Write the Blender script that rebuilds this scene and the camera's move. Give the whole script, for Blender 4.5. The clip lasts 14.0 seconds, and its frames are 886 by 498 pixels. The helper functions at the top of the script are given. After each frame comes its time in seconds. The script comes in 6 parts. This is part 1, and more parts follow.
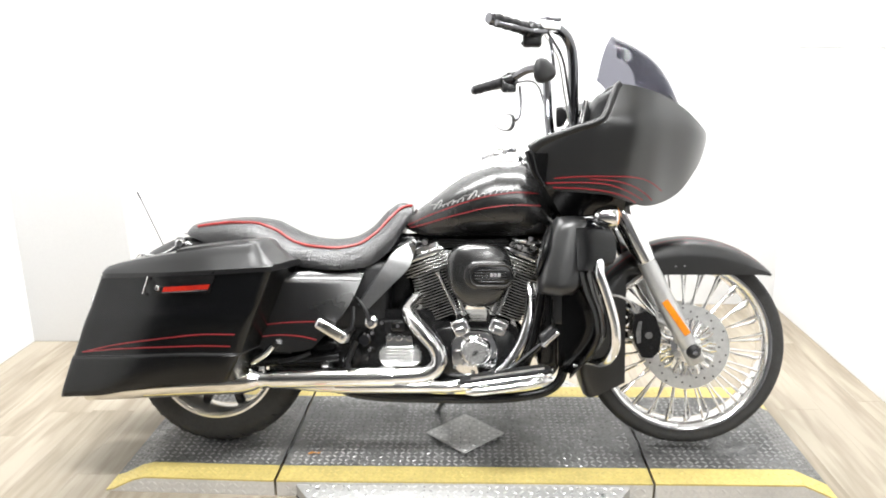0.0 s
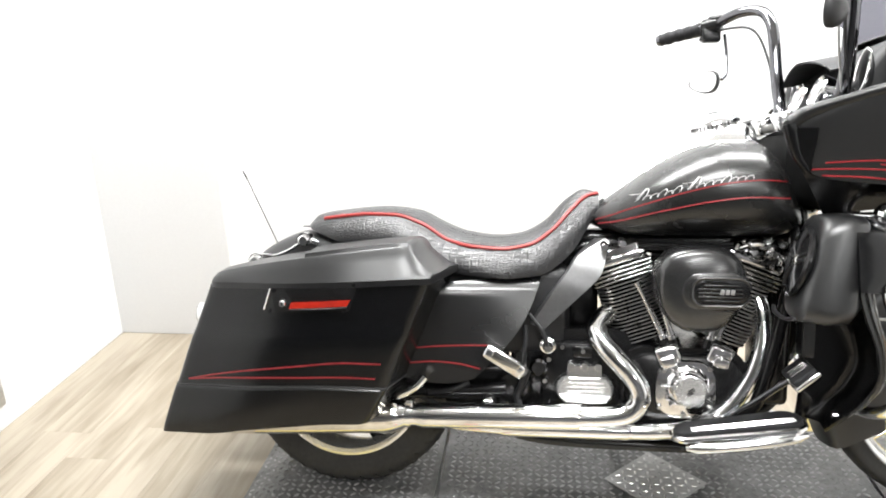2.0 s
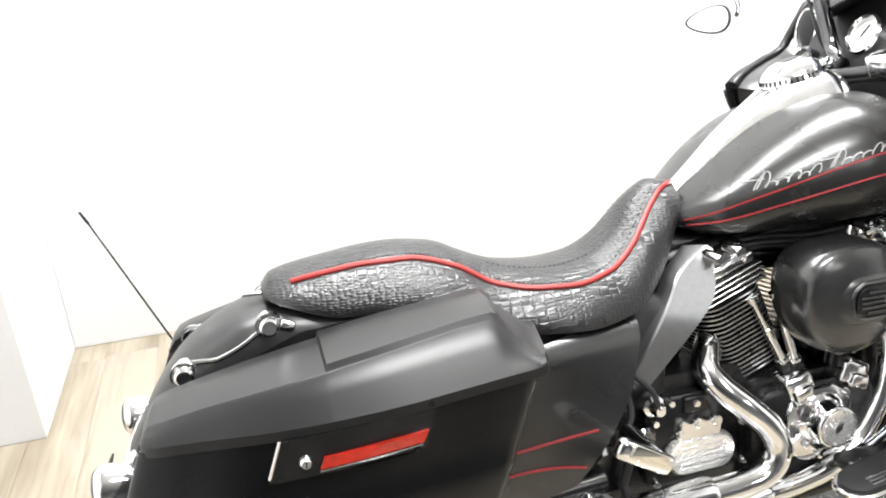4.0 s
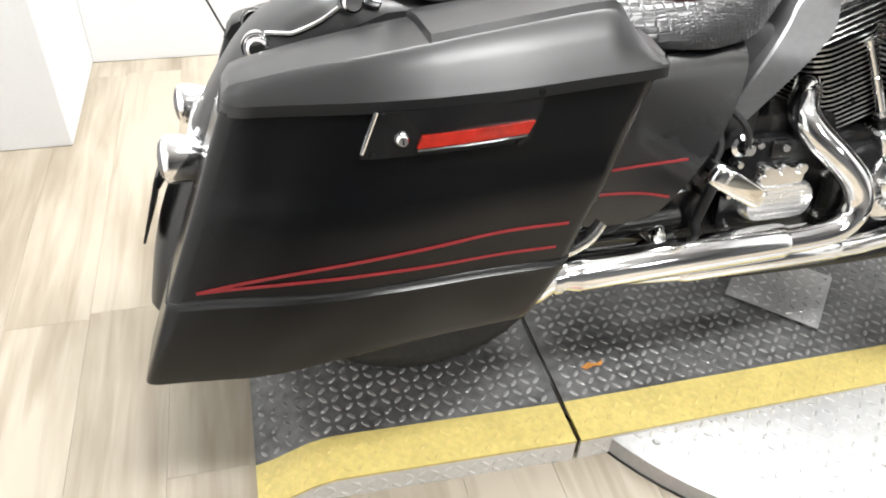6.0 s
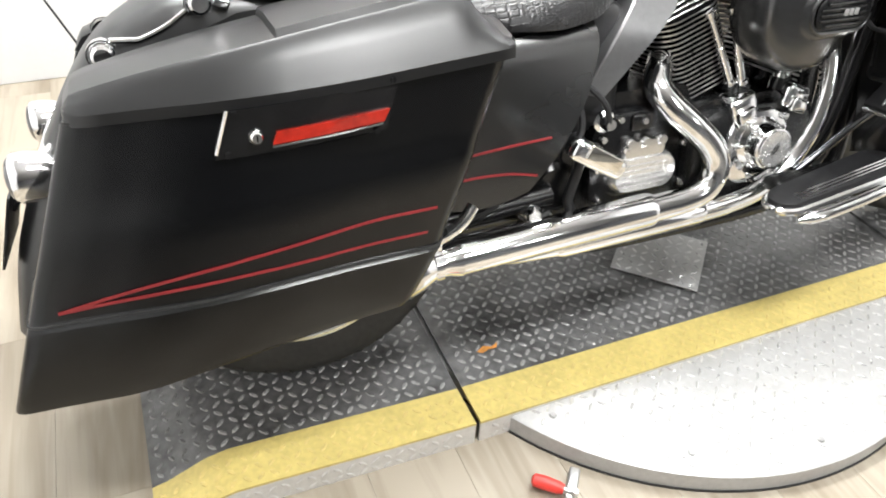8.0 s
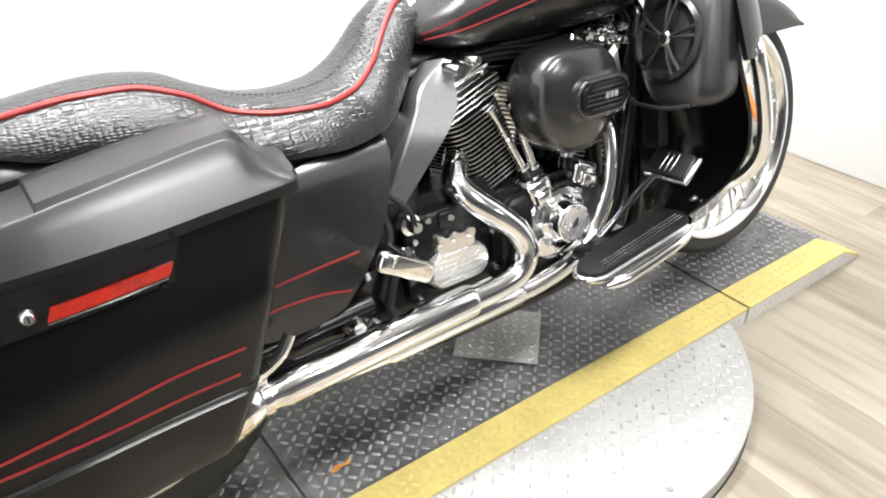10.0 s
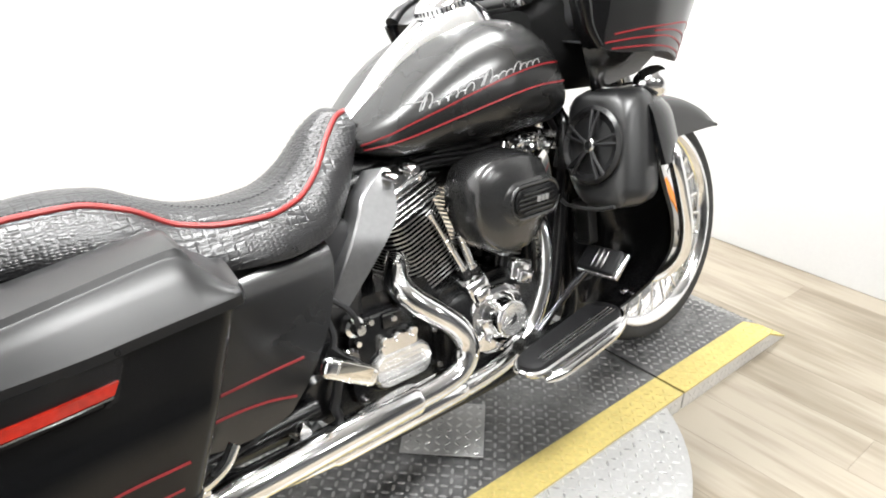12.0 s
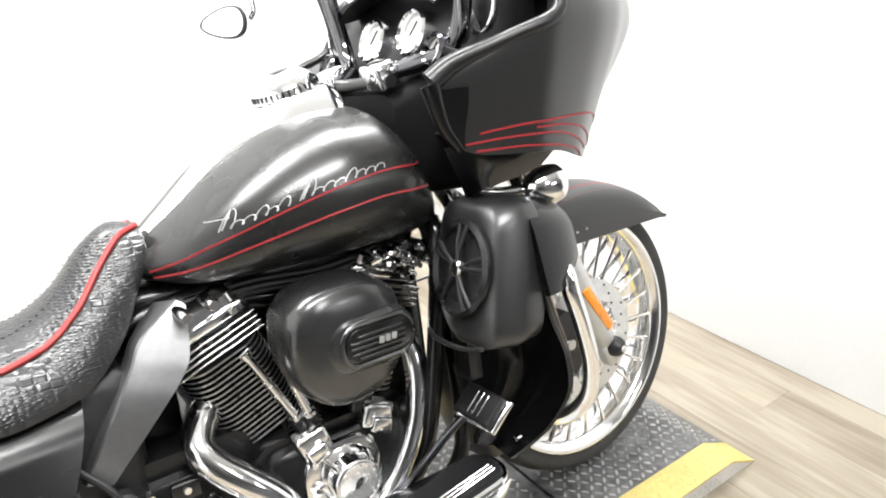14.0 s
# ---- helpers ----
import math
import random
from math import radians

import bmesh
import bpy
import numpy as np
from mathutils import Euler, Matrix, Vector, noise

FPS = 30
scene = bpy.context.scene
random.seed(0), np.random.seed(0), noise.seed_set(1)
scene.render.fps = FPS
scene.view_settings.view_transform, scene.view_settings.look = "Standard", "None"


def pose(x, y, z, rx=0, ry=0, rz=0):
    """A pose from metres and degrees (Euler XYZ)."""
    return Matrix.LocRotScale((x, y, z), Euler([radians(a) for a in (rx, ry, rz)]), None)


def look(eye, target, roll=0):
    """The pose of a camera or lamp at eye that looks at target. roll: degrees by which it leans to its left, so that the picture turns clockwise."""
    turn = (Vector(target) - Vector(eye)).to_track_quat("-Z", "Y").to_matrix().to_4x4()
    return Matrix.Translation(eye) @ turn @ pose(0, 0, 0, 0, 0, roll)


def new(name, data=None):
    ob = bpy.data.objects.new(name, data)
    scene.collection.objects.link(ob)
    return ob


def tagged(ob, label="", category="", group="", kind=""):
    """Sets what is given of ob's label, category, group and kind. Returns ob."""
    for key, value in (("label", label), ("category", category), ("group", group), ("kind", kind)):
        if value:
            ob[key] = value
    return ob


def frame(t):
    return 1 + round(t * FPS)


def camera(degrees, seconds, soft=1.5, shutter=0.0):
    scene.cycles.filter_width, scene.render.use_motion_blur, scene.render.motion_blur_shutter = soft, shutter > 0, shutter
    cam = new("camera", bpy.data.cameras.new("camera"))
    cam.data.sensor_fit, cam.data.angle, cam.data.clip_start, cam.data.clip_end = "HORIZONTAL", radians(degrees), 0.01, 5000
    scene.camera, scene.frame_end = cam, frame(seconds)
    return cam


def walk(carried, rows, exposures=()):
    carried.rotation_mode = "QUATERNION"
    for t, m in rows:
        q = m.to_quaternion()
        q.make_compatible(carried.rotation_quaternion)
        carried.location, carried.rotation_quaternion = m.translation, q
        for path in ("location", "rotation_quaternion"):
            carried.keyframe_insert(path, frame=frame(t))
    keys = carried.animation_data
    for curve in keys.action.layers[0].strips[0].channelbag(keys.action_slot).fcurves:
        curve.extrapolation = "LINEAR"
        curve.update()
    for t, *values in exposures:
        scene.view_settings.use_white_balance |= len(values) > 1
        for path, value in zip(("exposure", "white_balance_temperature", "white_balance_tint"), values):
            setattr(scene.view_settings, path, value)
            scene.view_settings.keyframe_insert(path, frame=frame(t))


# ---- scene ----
cam = camera(61.7, 14.0, 1.9)
PATH = [
    (0, (0.112, -0.056, 1.46), (0.027, 1.871, 0.932), -0.9),
    (0.5, (0.087, -0.024, 1.44), (0.032, 1.897, 0.887), 0.1),
    (1, (0.021, 0.06, 1.412), (0.033, 1.967, 0.809), -2.4),
    (1.5, (-0.124, 0.24, 1.408), (-0.217, 2.163, 0.868), 0.3),
    (2, (-0.28, 0.521, 1.43), (-0.528, 2.4, 0.792), -1.9),
    (2.2, (-0.359, 0.598, 1.419), (-0.532, 2.472, 0.742), -1.8),
    (4.3, (-1.014, 1.363, 1.379), (-0.499, 3.104, 0.54), -2.3),
    (4.5, (-1.056, 1.374, 1.363), (-0.569, 3.097, 0.472), -1.1),
    (5, (-1.07, 1.392, 1.297), (-0.615, 3.027, 0.237), 1.3),
    (5.5, (-1.072, 1.381, 1.249), (-0.629, 2.938, 0.073), 2.4),
    (6, (-1.077, 1.368, 1.216), (-0.637, 2.852, -0.051), 3.5),
    (6.5, (-1.087, 1.364, 1.193), (-0.654, 2.789, -0.142), 4.2),
    (7, (-1.081, 1.352, 1.184), (-0.608, 2.759, -0.157), 4.6),
    (7.5, (-1.059, 1.339, 1.193), (-0.498, 2.75, -0.109), 4.3),
    (8, (-1.019, 1.327, 1.206), (-0.37, 2.751, -0.04), 3.1),
    (8.5, (-0.988, 1.325, 1.21), (-0.224, 2.714, -0.009), 2.4),
    (9, (-0.961, 1.311, 1.224), (-0.111, 2.692, 0.054), 1.6),
    (9.2, (-0.942, 1.302, 1.235), (-0.038, 2.675, 0.096), 0.7),
    (11.3, (-0.914, 1.328, 1.287), (0.184, 2.673, 0.294), 1.1),
    (11.5, (-0.916, 1.323, 1.294), (0.212, 2.667, 0.335), 1.2),
    (12, (-0.93, 1.288, 1.325), (0.25, 2.643, 0.446), 1.0),
    (12.5, (-0.94, 1.244, 1.363), (0.284, 2.538, 0.453), 1.2),
    (13, (-0.805, 1.244, 1.355), (0.416, 2.549, 0.457), -1.8),
    (13.5, (-0.556, 1.255, 1.375), (0.605, 2.664, 0.558), 0.4),
    (14, (-0.399, 1.355, 1.38), (0.718, 2.795, 0.556), 0.9),
]
walk(cam, [(t, look(eye, target, roll)) for t, eye, target, roll in PATH])

# ---------------------------------------------------------------- light and exposure
EXPOSURE = -0.18
scene.view_settings.exposure = EXPOSURE
world = bpy.data.worlds.new("world")
scene.world = world
world.use_nodes = True
world.node_tree.nodes["Background"].inputs[0].default_value = (0.9, 0.95, 1.0, 1)
world.node_tree.nodes["Background"].inputs[1].default_value = 0.05


# ---------------------------------------------------------------- materials
def material(name, base, rough=0.5, metal=0.0, vary=0.15, scale=8.0, bump=0.0, bump_scale=60.0, coat=0.0, spec=0.5,
             rough_vary=0.08, fine=90.0, coat_rough=0.08):
    """A surface with two scales of variation in colour, gloss and relief."""
    m = bpy.data.materials.new(name)
    m.use_nodes = True
    nt = m.node_tree
    b = nt.nodes["Principled BSDF"]
    link = nt.links.new
    geo = nt.nodes.new("ShaderNodeTexCoord")
    n1 = nt.nodes.new("ShaderNodeTexNoise")
    n1.inputs["Scale"].default_value, n1.inputs["Detail"].default_value = scale, 4
    n2 = nt.nodes.new("ShaderNodeTexNoise")
    n2.inputs["Scale"].default_value, n2.inputs["Detail"].default_value = fine, 3
    link(geo.outputs["Object"], n1.inputs["Vector"])
    link(geo.outputs["Object"], n2.inputs["Vector"])
    add = nt.nodes.new("ShaderNodeMath")
    add.operation = "ADD"
    link(n1.outputs["Fac"], add.inputs[0])
    link(n2.outputs["Fac"], add.inputs[1])
    mul = nt.nodes.new("ShaderNodeMapRange")
    mul.inputs["From Min"].default_value, mul.inputs["From Max"].default_value = 0.6, 1.4
    mul.inputs["To Min"].default_value, mul.inputs["To Max"].default_value = 1 - vary, 1 + vary
    link(add.outputs[0], mul.inputs["Value"])
    col = nt.nodes.new("ShaderNodeVectorMath")
    col.operation = "SCALE"
    col.inputs[0].default_value = base
    link(mul.outputs[0], col.inputs["Scale"])
    link(col.outputs[0], b.inputs["Base Color"])
    rr = nt.nodes.new("ShaderNodeMapRange")
    rr.inputs["To Min"].default_value, rr.inputs["To Max"].default_value = max(0.02, rough - rough_vary), min(1, rough + rough_vary)
    link(n1.outputs["Fac"], rr.inputs["Value"])
    link(rr.outputs[0], b.inputs["Roughness"])
    b.inputs["Metallic"].default_value = metal
    b.inputs["Specular IOR Level"].default_value = spec
    b.inputs["Coat Weight"].default_value = coat
    b.inputs["Coat Roughness"].default_value = coat_rough
    if bump:
        n3 = nt.nodes.new("ShaderNodeTexNoise")
        n3.inputs["Scale"].default_value, n3.inputs["Detail"].default_value = bump_scale, 3
        link(geo.outputs["Object"], n3.inputs["Vector"])
        bp = nt.nodes.new("ShaderNodeBump")
        bp.inputs["Strength"].default_value, bp.inputs["Distance"].default_value = bump, 0.002
        link(n3.outputs["Fac"], bp.inputs["Height"])
        link(bp.outputs[0], b.inputs["Normal"])
    return m


def wood_material():
    m = bpy.data.materials.new("plank_wood")
    m.use_nodes = True
    nt = m.node_tree
    link = nt.links.new
    b = nt.nodes["Principled BSDF"]
    tc = nt.nodes.new("ShaderNodeTexCoord")
    info = nt.nodes.new("ShaderNodeObjectInfo")
    off = nt.nodes.new("ShaderNodeVectorMath")
    off.operation = "MULTIPLY_ADD"
    link(info.outputs["Random"], off.inputs[0])
    off.inputs[1].default_value = (37.0, 53.0, 11.0)
    link(tc.outputs["Object"], off.inputs[2])
    mp = nt.nodes.new("ShaderNodeMapping")
    mp.inputs["Scale"].default_value = (22.0, 1.6, 4.0)
    link(off.outputs[0], mp.inputs["Vector"])
    grain = nt.nodes.new("ShaderNodeTexNoise")
    grain.inputs["Scale"].default_value, grain.inputs["Detail"].default_value = 1.6, 7
    grain.inputs["Distortion"].default_value = 0.6
    link(mp.outputs[0], grain.inputs["Vector"])
    mp2 = nt.nodes.new("ShaderNodeMapping")
    mp2.inputs["Scale"].default_value = (5.0, 1.1, 2.0)
    link(off.outputs[0], mp2.inputs["Vector"])
    blotch = nt.nodes.new("ShaderNodeTexNoise")
    blotch.inputs["Scale"].default_value, blotch.inputs["Detail"].default_value = 1.2, 3
    link(mp2.outputs[0], blotch.inputs["Vector"])
    mixf = nt.nodes.new("ShaderNodeMath")
    mixf.operation = "MULTIPLY_ADD"
    link(grain.outputs["Fac"], mixf.inputs[0])
    mixf.inputs[1].default_value = 0.7
    link(blotch.outputs["Fac"], mixf.inputs[2])
    rnd = nt.nodes.new("ShaderNodeMath")
    rnd.operation = "MULTIPLY_ADD"
    link(info.outputs["Random"], rnd.inputs[0])
    rnd.inputs[1].default_value = 0.07
    link(mixf.outputs[0], rnd.inputs[2])
    ramp = nt.nodes.new("ShaderNodeValToRGB")
    e = ramp.color_ramp.elements
    e[0].position, e[0].color = 0.55, (0.196, 0.160, 0.116, 1)
    e[1].position, e[1].color = 1.0, (0.378, 0.333, 0.266, 1)
    mid = ramp.color_ramp.elements.new(0.82)
    mid.color = (0.298, 0.256, 0.197, 1)
    link(rnd.outputs[0], ramp.inputs["Fac"])
    link(ramp.outputs["Color"], b.inputs["Base Color"])
    b.inputs["Roughness"].default_value = 0.5
    bp = nt.nodes.new("ShaderNodeBump")
    bp.inputs["Strength"].default_value, bp.inputs["Distance"].default_value = 0.15, 0.001
    link(grain.outputs["Fac"], bp.inputs["Height"])
    link(bp.outputs[0], b.inputs["Normal"])
    return m


def croc_material():
    """Fine raised grain everywhere, with patches of large, roughly square scales."""
    m = material("croc_leather", (0.013, 0.013, 0.014), 0.31, vary=0.3, scale=14, spec=0.65)
    nt = m.node_tree
    link = nt.links.new
    b = nt.nodes["Principled BSDF"]
    tc = nt.nodes.new("ShaderNodeTexCoord")
    big = nt.nodes.new("ShaderNodeTexNoise")
    big.inputs["Scale"].default_value = 4.0
    link(tc.outputs["Object"], big.inputs["Vector"])
    warp = nt.nodes.new("ShaderNodeVectorMath")
    warp.operation = "MULTIPLY_ADD"
    link(big.outputs["Color"], warp.inputs[0])
    warp.inputs[1].default_value = (0.035, 0.035, 0.035)
    link(tc.outputs["Object"], warp.inputs[2])

    def scales(size, shape, randomness, low, high):
        mp = nt.nodes.new("ShaderNodeMapping")
        mp.inputs["Scale"].default_value = size
        link(warp.outputs[0], mp.inputs["Vector"])
        cells = nt.nodes.new("ShaderNodeTexVoronoi")
        cells.distance = shape
        cells.inputs["Scale"].default_value, cells.inputs["Randomness"].default_value = 1.0, randomness
        link(mp.outputs[0], cells.inputs["Vector"])
        rng = nt.nodes.new("ShaderNodeMapRange")
        rng.inputs["From Min"].default_value, rng.inputs["From Max"].default_value = low, high
        rng.inputs["To Min"].default_value, rng.inputs["To Max"].default_value = 1.0, 0.0
        link(cells.outputs["Distance"], rng.inputs["Value"])
        return rng.outputs[0]

    fine = scales((105.0, 105.0, 235.0), "EUCLIDEAN", 0.55, 0.15, 0.70)
    large = scales((52.0, 52.0, 95.0), "CHEBYCHEV", 0.22, 0.30, 0.52)
    patch = nt.nodes.new("ShaderNodeTexNoise")
    patch.inputs["Scale"].default_value, patch.inputs["Detail"].default_value = 9.0, 1
    link(tc.outputs["Object"], patch.inputs["Vector"])
    mask = nt.nodes.new("ShaderNodeMapRange")
    mask.inputs["From Min"].default_value, mask.inputs["From Max"].default_value = 0.54, 0.58
    link(patch.outputs["Fac"], mask.inputs["Value"])
    mix = nt.nodes.new("ShaderNodeMix")
    link(mask.outputs[0], mix.inputs[0])
    link(fine, mix.inputs[2])
    link(large, mix.inputs[3])
    bp = nt.nodes.new("ShaderNodeBump")
    bp.inputs["Strength"].default_value, bp.inputs["Distance"].default_value = 0.55, 0.0016
    link(mix.outputs[0], bp.inputs["Height"])
    link(bp.outputs[0], b.inputs["Normal"])
    return m


def glass_material(name, colour, rough=0.03):
    m = bpy.data.materials.new(name)
    m.use_nodes = True
    b = m.node_tree.nodes["Principled BSDF"]
    b.inputs["Base Color"].default_value = (*colour, 1)
    b.inputs["Roughness"].default_value = rough
    b.inputs["Transmission Weight"].default_value = 1.0
    b.inputs["IOR"].default_value = 1.1
    return m


def lamp_material(name, strength):
    m = bpy.data.materials.new(name)
    m.use_nodes = True
    b = m.node_tree.nodes["Principled BSDF"]
    b.inputs["Base Color"].default_value = (0.9, 0.9, 0.9, 1)
    b.inputs["Emission Color"].default_value = (1.0, 0.985, 0.96, 1)
    b.inputs["Emission Strength"].default_value = strength
    return m


# one satin black paint, split into shaded flank and lit upper copies
BLACK = material("satin_black_paint_shaded", (0.0022, 0.0024, 0.0029), 0.24, vary=0.10, scale=5, bump=0.012, bump_scale=900, spec=0.42, rough_vary=0.03)
GREY_BLACK = material("satin_black_paint_lit", (0.013, 0.0132, 0.0138), 0.37, 0.1, vary=0.08, scale=5, bump=0.012, bump_scale=900, spec=1.0, rough_vary=0.03)
# base raised evenly to stand in for glare over the fairing
FAIRPAINT = material("satin_fairing_paint_with_glare", (0.0080, 0.0081, 0.0085), 0.30, 0.0, vary=0.08, scale=5, bump=0.012, bump_scale=900, spec=1.0, rough_vary=0.03, coat=0.4, coat_rough=0.30)
SIDEPAINT = material("satin_side_cover_paint", (0.0042, 0.0043, 0.0046), 0.27, vary=0.06, scale=5, spec=1.0, rough_vary=0.015, coat=0.25, coat_rough=0.30)
TANKPAINT = material("satin_metallic_tank_paint", (0.017, 0.0168, 0.0165), 0.27, 0.3, vary=0.08, scale=6, bump=0.01, bump_scale=900, spec=0.9, rough_vary=0.03)
CLEANER = material("satin_metallic_cover_paint", (0.022, 0.022, 0.0225), 0.24, 0.25, vary=0.12, scale=6, spec=1.0, coat=0.5, coat_rough=0.24, rough_vary=0.04)
# copy of the bag's black paint, its lit look put into the base
LIT_BLACK = material("satin_black_paint_lit_top", (0.0070, 0.0072, 0.0076), 0.34, 0.0, vary=0.08, scale=5, bump=0.015, bump_scale=900, spec=0.6, rough_vary=0.02)
DEFLECT = material("satin_grey_shield_paint", (0.27, 0.27, 0.274), 0.33, 0.85, vary=0.1, scale=6, spec=0.7, rough_vary=0.03)
GLOSS = material("gloss_black_plastic", (0.0048, 0.0048, 0.0051), 0.17, vary=0.2, scale=12, bump=0.05, bump_scale=60, spec=0.45, rough_vary=0.05)
SHADE = material("cavity_shade_black", (0.005, 0.005, 0.005), 0.6, vary=0.2, scale=20, spec=0.15)
PLASTIC = material("black_plastic", (0.012, 0.012, 0.013), 0.5, vary=0.2, scale=20, bump=0.1, bump_scale=400)
ENGINE = material("black_engine_enamel", (0.0075, 0.0075, 0.008), 0.24, vary=0.3, scale=25, bump=0.15, bump_scale=250, spec=0.5)
CHROME = material("chrome", (0.92, 0.92, 0.925), 0.115, 1.0, vary=0.03, scale=10, rough_vary=0.03)
POLISH = material("polished_cast_aluminium", (0.90, 0.90, 0.89), 0.18, 0.78, vary=0.05, scale=20, rough_vary=0.04)
# chrome with the warm reflection of yellow strip and floor in its base
WARM_CHROME = material("chrome_with_warm_reflection", (0.84, 0.81, 0.74), 0.06, 1.0, vary=0.08, scale=4, rough_vary=0.03)
DARK_CHROME = material("dark_chrome", (0.16, 0.16, 0.17), 0.1, 1.0, vary=0.05)
SILVER = material("silver_fork_paint", (0.56, 0.56, 0.55), 0.3, 0.45, vary=0.06, scale=12)
ALU = material("machined_aluminium", (0.62, 0.62, 0.61), 0.25, 1.0, vary=0.12, scale=30)
FINEDGE = material("machined_fin_edge", (0.42, 0.42, 0.41), 0.3, 0.9, vary=0.5, scale=40)
RUBBER = material("tyre_rubber", (0.032, 0.032, 0.032), 0.72, vary=0.25, scale=15, bump=0.2, bump_scale=120)
GRIP = material("grip_rubber", (0.012, 0.012, 0.013), 0.55, vary=0.2, scale=30, spec=0.25)
RED = material("red_pinstripe_paint", (0.24, 0.018, 0.022), 0.4, vary=0.1, scale=30)
PIPING = material("red_vinyl_piping", (0.30, 0.026, 0.024), 0.38, vary=0.12, scale=40)
REFLECT_RED = material("red_reflector", (0.40, 0.018, 0.008), 0.15, vary=0.3, scale=30, coat=1.0, bump=0.4, bump_scale=300)
REFLECT_AMBER = material("amber_reflector", (0.85, 0.27, 0.01), 0.18, vary=0.2, scale=40, coat=1.0, bump=0.3, bump_scale=300)
CROC = croc_material()
LETTER = material("silver_lettering", (0.50, 0.50, 0.50), 0.3, 0.6, vary=0.05)
GAUGE = material("gauge_face", (0.62, 0.62, 0.60), 0.5, vary=0.05)
STEEL = material("brushed_rotor_steel", (0.72, 0.72, 0.71), 0.38, 0.8, vary=0.12, scale=25)
MIRROR = material("mirror_glass", (0.92, 0.92, 0.92), 0.025, 1.0, vary=0.01, rough_vary=0.01)
TINT = glass_material("smoked_windscreen", (0.22, 0.22, 0.255))
WALL = material("white_wall_paint", (0.665, 0.667, 0.668), 0.6, vary=0.025, scale=1.3, bump=0.1, bump_scale=160)
UNSEEN_WALL = material("unseen_wall_paint", (0.30, 0.30, 0.31), 0.7, vary=0.2, scale=2)
CEILING = material("ceiling_paint", (0.72, 0.72, 0.72), 0.8, vary=0.03, scale=2)
DECK = material("worn_black_deck_paint", (0.125, 0.125, 0.125), 0.33, vary=0.75, scale=5, bump=0.2, bump_scale=120, fine=45)
LUG = material("worn_tread_lug", (0.34, 0.34, 0.335), 0.28, 0.3, vary=0.5, scale=9, fine=60)
YELLOW = material("yellow_deck_paint", (0.61, 0.495, 0.17), 0.5, vary=0.18, scale=12, bump=0.2, bump_scale=100)
YELLOW_LUG = material("yellow_tread_lug", (0.63, 0.50, 0.18), 0.45, vary=0.2, scale=15)
TREAD = material("aluminium_tread_plate", (0.46, 0.46, 0.455), 0.45, 0.3, vary=0.15, scale=6, bump=0.15, bump_scale=200)
TREAD_LUG = material("polished_tread_lug", (0.70, 0.70, 0.69), 0.28, 0.6, vary=0.1, scale=20)
SKIRT = material("bare_aluminium_skirt", (0.70, 0.69, 0.67), 0.42, 0.35, vary=0.12, scale=7, bump=0.1, bump_scale=200)
SEAM = material("black_rubber_gasket", (0.012, 0.012, 0.012), 0.7, vary=0.3, scale=30)
RED_GRIP = material("red_vinyl_grip", (0.72, 0.05, 0.04), 0.45, vary=0.1, scale=30)
ZINC = material("zinc_steel", (0.5, 0.5, 0.5), 0.35, 0.9, vary=0.15, scale=40)
LEAF = material("dry_orange_leaf", (0.55, 0.24, 0.05), 0.7, vary=0.35, scale=60)
SUBFLOOR = material("unseen_subfloor", (0.12, 0.115, 0.105), 0.8, vary=0.2, scale=5)
WOOD = wood_material()
LAMP = lamp_material("lit_diffuser", 6.0)


# ---------------------------------------------------------------- geometry helpers
SPREAD = 0.0


def widen(p):
    """Moves a point of one flank outwards with height, by the share that SPREAD sets."""
    x, y, z = p
    m = min(1.0, abs(y) / 0.1) * SPREAD
    return (x, y + math.copysign(m * z, y), z - m * abs(y))


